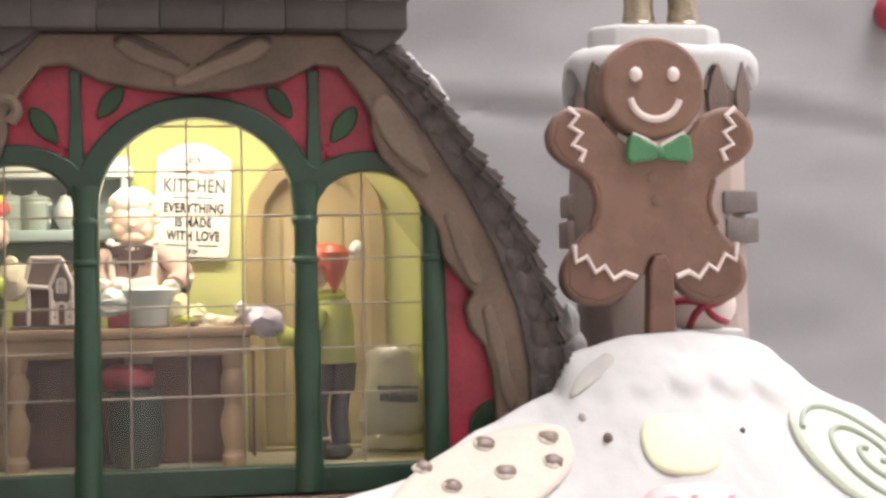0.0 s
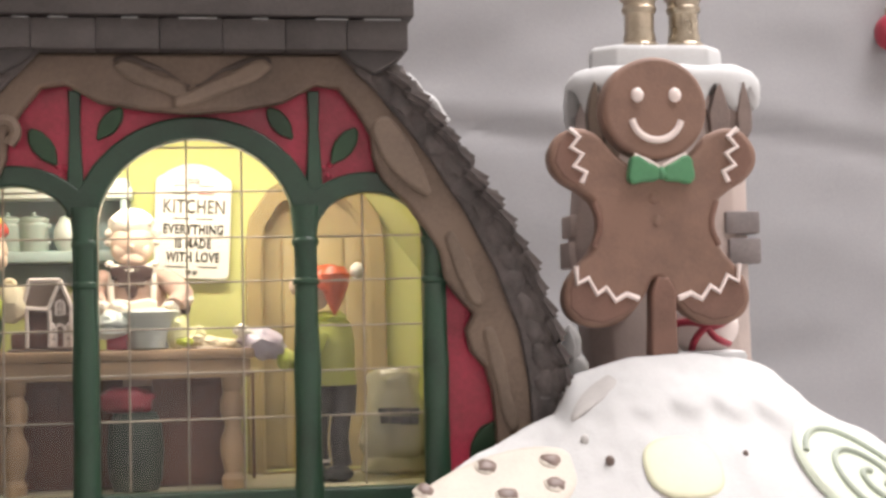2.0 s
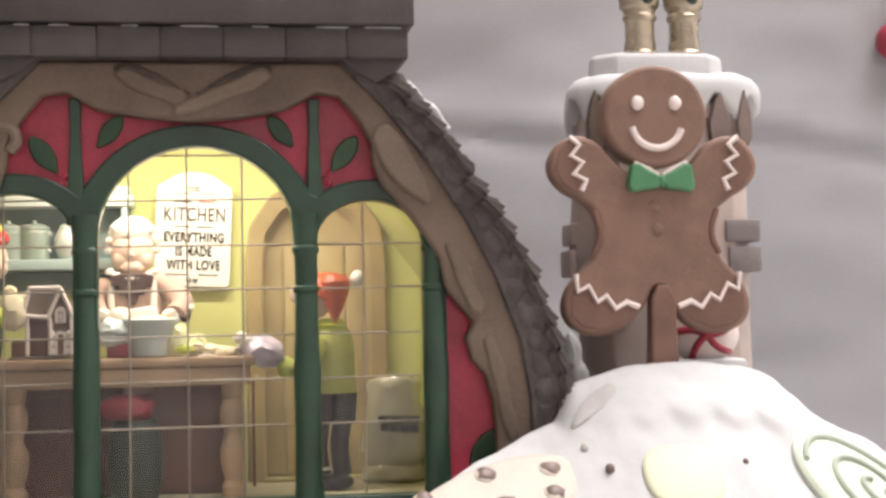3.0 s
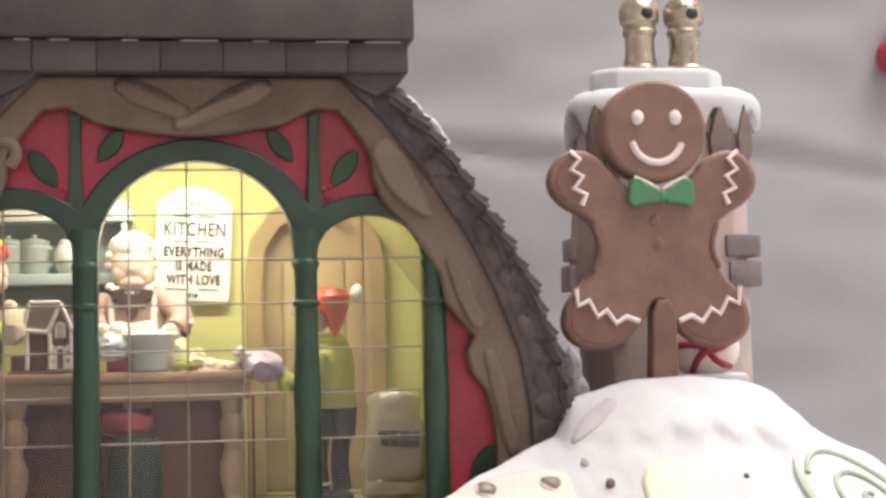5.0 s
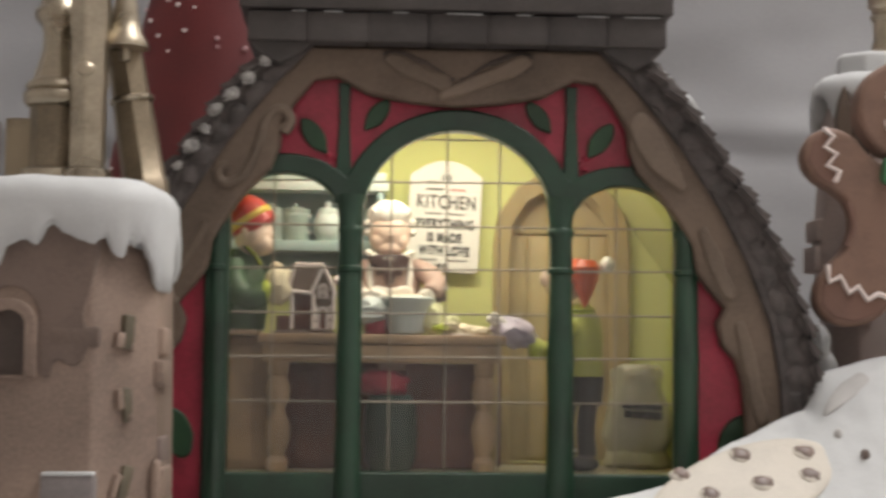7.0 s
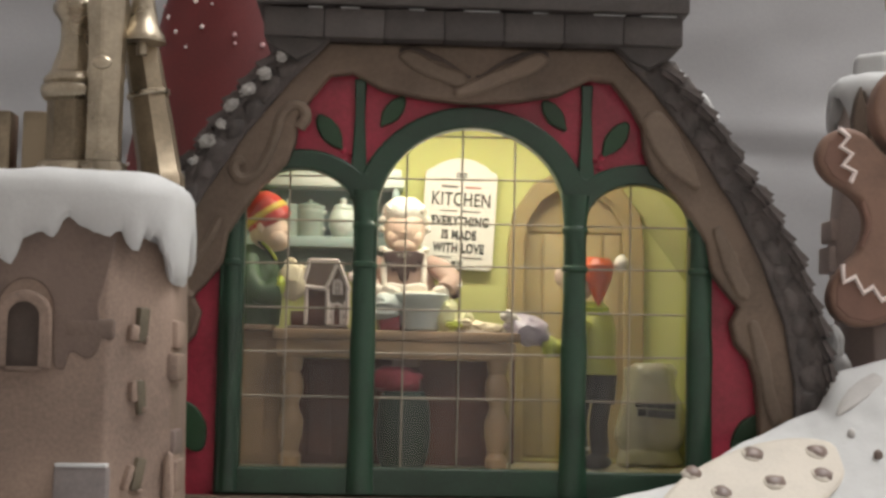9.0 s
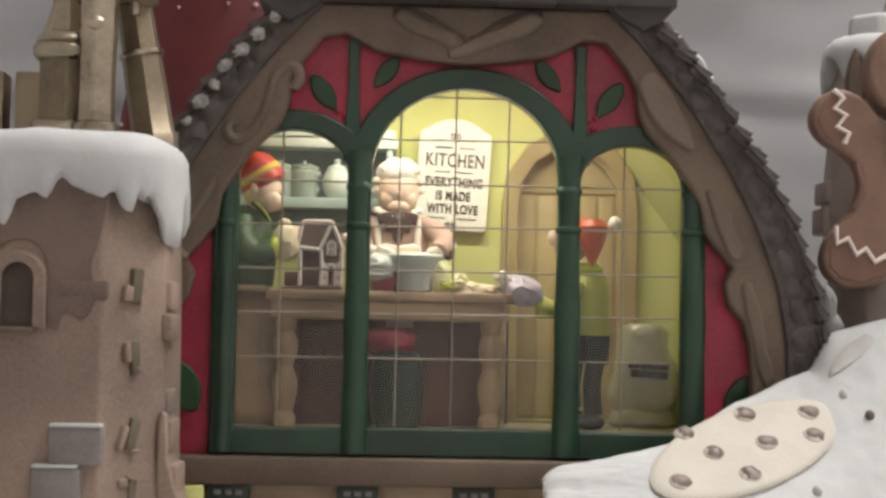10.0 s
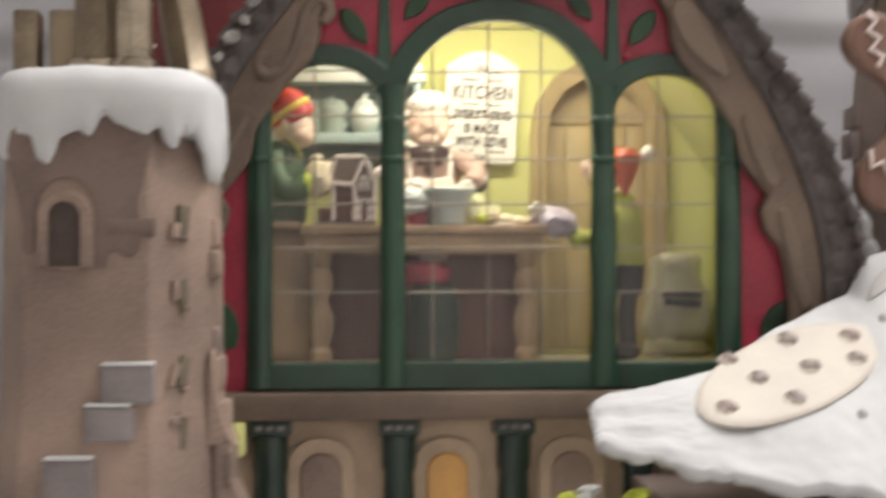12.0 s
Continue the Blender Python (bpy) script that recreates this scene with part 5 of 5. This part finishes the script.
hut = thing("mini_gingerbread_house", "tiny brown gingerbread house with white icing on the table", "toy house")
bm = bmesh.new()
box(bm, -56.4, -36.4, 16.6, 32, 52.9, 54.0, 0.4)
part("tray", bm, STONEDARK, hut)
bm = bmesh.new()
box(bm, -50.6, -43.6, 18.6, 30, 54.1, 67.4, 0.4)
part("body", bm, DARKWOOD, hut)
bm = bmesh.new()
box(bm, -55.6, -50.8, 18.2, 26, 54.1, 58.8, 0.6)
part("porch_step", bm, DARKWOOD, hut)
plate("gable", [[(-43.6, 54.1), (-36.9, 54.1), (-36.9, 66.6), (-40.2, 74.6), (-43.6, 66.6)]], 17, 30, STONE, hut, "", 0.4)
plate("roof_side", [[(-51.6, 67.2), (-43.7, 66.4), (-40.2, 75.0), (-49.4, 75.4)]], 16.6, 31, STONE, hut, "", 0.5)
for (xa, za), (xb, zb) in (((-44.4, 65.6), (-40.2, 75.4)), ((-36.2, 65.6), (-40.2, 75.4)), ((-51.8, 67.0), (-44.2, 66.2)), ((-49.6, 75.6), (-40.2, 75.6)), ((-51.8, 67.2), (-49.6, 75.6)), ((-43.5, 54.4), (-43.5, 66)), ((-36.9, 54.4), (-36.9, 66)), ((-50.5, 54.4), (-50.5, 66.8))):
    wire("icing_edge", [(xa, 16.6, za), ((xa + xb) / 2 + 0.15, 16.4, (za + zb) / 2 - 0.1), (xb, 16.6, zb)], 0.68, ICING, hut, smooth=True)
for z0, z1, w in ((54.3, 61.2, 1.3), (64.4, 68.8, 1.1)):
    plate("icing_window", [arch(-40.2, w + 0.6, z0, z1 - w, w + 0.6), arch(-40.2, w - 0.25, z0 - 0.1, z1 - w, w - 0.2)], 16.2, 17.2, ICING, hut, "", 0.15)
plate("doorway", [arch(-40.2, 1.0, 54.3, 59.9, 1.0)], 16.6, 17.3, DARKWOOD, hut, "", 0.1)
wire("window_bar", [(-40.2, 16.5, 64.6), (-40.2, 16.5, 68.4)], 0.28, ICING, hut)
wire("window_bar", [(-41.2, 16.5, 66.4), (-39.2, 16.5, 66.4)], 0.28, ICING, hut)
for x in (-42.6, -37.8):
    for z in (55.4, 58.2, 61):
        bm = bmesh.new()
        ball(bm, x, 16.7, z, 0.7, 0.5, 1.2, level=2)
        part("icing_drop", bm, ICING, hut)
bm = bmesh.new()
ball(bm, -35.2, 18.5, 70.6, 1.8, 1.8, 1.6, 0.3, level=2)
part("icing_drop", bm, ICING, hut)

sack = thing("flour_sack", "plump beige flour sack standing on the kitchen floor", "sack")
bm = bmesh.new()
lathe(bm, [(10.6, 8), (11.8, 9.4), (11.2, 12.0), (9.6, 13.6), (10.4, 15.2), (11.7, 18.5), (11.9, 23), (11.2, 28), (9.9, 32.6), (9.2, 35.4), (8.8, 38), (9.0, 40.4), (8.4, 42.4), (6.4, 43.8), (3.5, 43)], 69.6, 46, 40, wobble=0.16, squash=0.8)
for v in bm.verts:
    d = v.co / MM
    v.co += 1.1 * MM * noise.noise_vector(Vector((d.x / 5.5, d.y / 5.5, d.z / 3.2)))
part("cloth", bm, SACK, sack)
for x0, x1, z0, z1 in ((62.6, 66.4, 28.6, 30.8), (66.7, 69.8, 28.4, 30.8), (70.1, 73.2, 28.2, 30.6), (73.5, 76.6, 28, 30.4), (63.4, 66.4, 25.6, 28.2), (66.7, 69.9, 25.4, 28.0), (70.2, 73.3, 25.0, 27.8), (73.6, 76.4, 24.8, 27.6)):
    bm = bmesh.new()
    yy = 45.6 - 0.8 * math.sqrt(max(1, 11.4 ** 2 - ((x0 + x1) / 2 - 69.6) ** 2))
    box(bm, x0, x1, yy - 0.9, yy + 0.5, z0, z1, 0.2)
    part("print_bar", bm, INK, sack)

# ---- shingles on the roof curve ----
def shingle_mesh():
    bm = bmesh.new()
    made = bmesh.ops.create_cube(bm, size=1)["verts"]
    for v in made:
        x, y, z = v.co
        v.co = Vector((x * 9.0, y * 13.2 * (1 - 0.1 * (x > 0)), z * (4.4 if x > 0 else 3.4) + (0.9 if x > 0 else -0.4))) * MM
    bmesh.ops.bevel(bm, geom=bm.edges[:], offset=1.5 * MM, segments=2, affect="EDGES")
    for v in bm.verts:
        v.co += 0.5 * MM * noise.noise_vector(v.co * 260)
    me = bpy.data.meshes.new("shingle")
    bmesh.ops.recalc_face_normals(bm, faces=bm.faces[:])
    bm.to_mesh(me)
    bm.free()
    me.materials.append(SHINGLE)
    return me


tile = shingle_mesh()
line = smooth_line(OUTER_R[1:], 21)
random.seed(21)
for sx in (1, -1):
    for j, ((xa, za), (xb, zb)) in enumerate(zip(line, line[1:])):
        ang = math.atan2(zb - za, xb - xa)
        for k in range(7):
            ob = new("shingle", tile)
            ob.parent = shells[0 if sx > 0 else 1]
            x, z = (xa + xb) / 2 + 2.2 * math.sin(ang), (za + zb) / 2 - 2.2 * math.cos(ang)
            m = Matrix.Translation(Vector((x + random.uniform(-0.5, 0.5), -4.5 + 14 * k + (k and (j % 2) * 6) + random.uniform(-1.2, 0.8), z + random.uniform(-0.4, 0.4))) * MM)
            m = m @ Matrix.Rotation(-ang - radians(9 + random.uniform(-4, 4)), 4, "Y") @ Matrix.Rotation(radians(random.uniform(-4, 4)), 4, "Z")
            if sx < 0:
                flip = Matrix.Translation((2 * CX * MM, 0, 0)) @ Matrix.Diagonal((-1, 1, 1, 1))
                m = flip @ m @ Matrix.Diagonal((1, -1, 1, 1))
            ob.matrix_world = m
# rough stones on the front face of the roof edge
mid = smooth_line([((a + c) / 2, (b + d) / 2) for (a, b), (c, d) in zip(smooth_line(OUTER_R[1:], 24), smooth_line(INNER_R, 24))], 20)
for sx in (1, -1):
    for j, (x, z) in enumerate(mid):
        bm = bmesh.new()
        a = math.atan2(mid[min(j + 1, 19)][1] - mid[max(j - 1, 0)][1], mid[min(j + 1, 19)][0] - mid[max(j - 1, 0)][0])
        for q in (0, 1):
            off = 3.0 * (q - 0.5) * 1.5 + random.uniform(-0.6, 0.6)
            xx, zz = x - off * math.sin(a), z + off * math.cos(a)
            ball(bm, CX + sx * (xx - CX), -7.2, zz, 4.4 + random.uniform(-0.6, 0.6), 1.3, 3.1 + random.uniform(-0.5, 0.5), 0.5, level=2, turn=Matrix.Rotation(-a * sx + (0 if sx > 0 else math.pi), 4, "Y"))
        part("edge_stone", bm, SHINGLE, shells[0 if sx > 0 else 1])
# frosted lumps on the shaded slope's front edge
line = smooth_line(OUTER_L[1:5], 9)
for j, (x, z) in enumerate(line):
    bm = bmesh.new()
    ball(bm, x + 2.2 + random.uniform(-0.6, 0.6), -9.6, z - 1.8 + random.uniform(-0.5, 0.5), random.uniform(1.6, 2.9), 1.5, random.uniform(1.2, 2.0), 0.6, level=3, turn=Matrix.Rotation(radians(-40), 4, "Y"))
    part("frosted_tip", bm, FROST, shells[1])
# thin snow left along the lit slope under the ridge
edge = smooth_line(OUTER_R[1:], 41)[1:7]
wire("snow_line", [(x + 1.5 + 0.5 * (k % 2), 2 + 1.5 * (k % 3), z + 1.6) for k, (x, z) in enumerate(edge)], 1.5, SNOW, shells[0], "thin white snow on the roof edge", smooth=True)
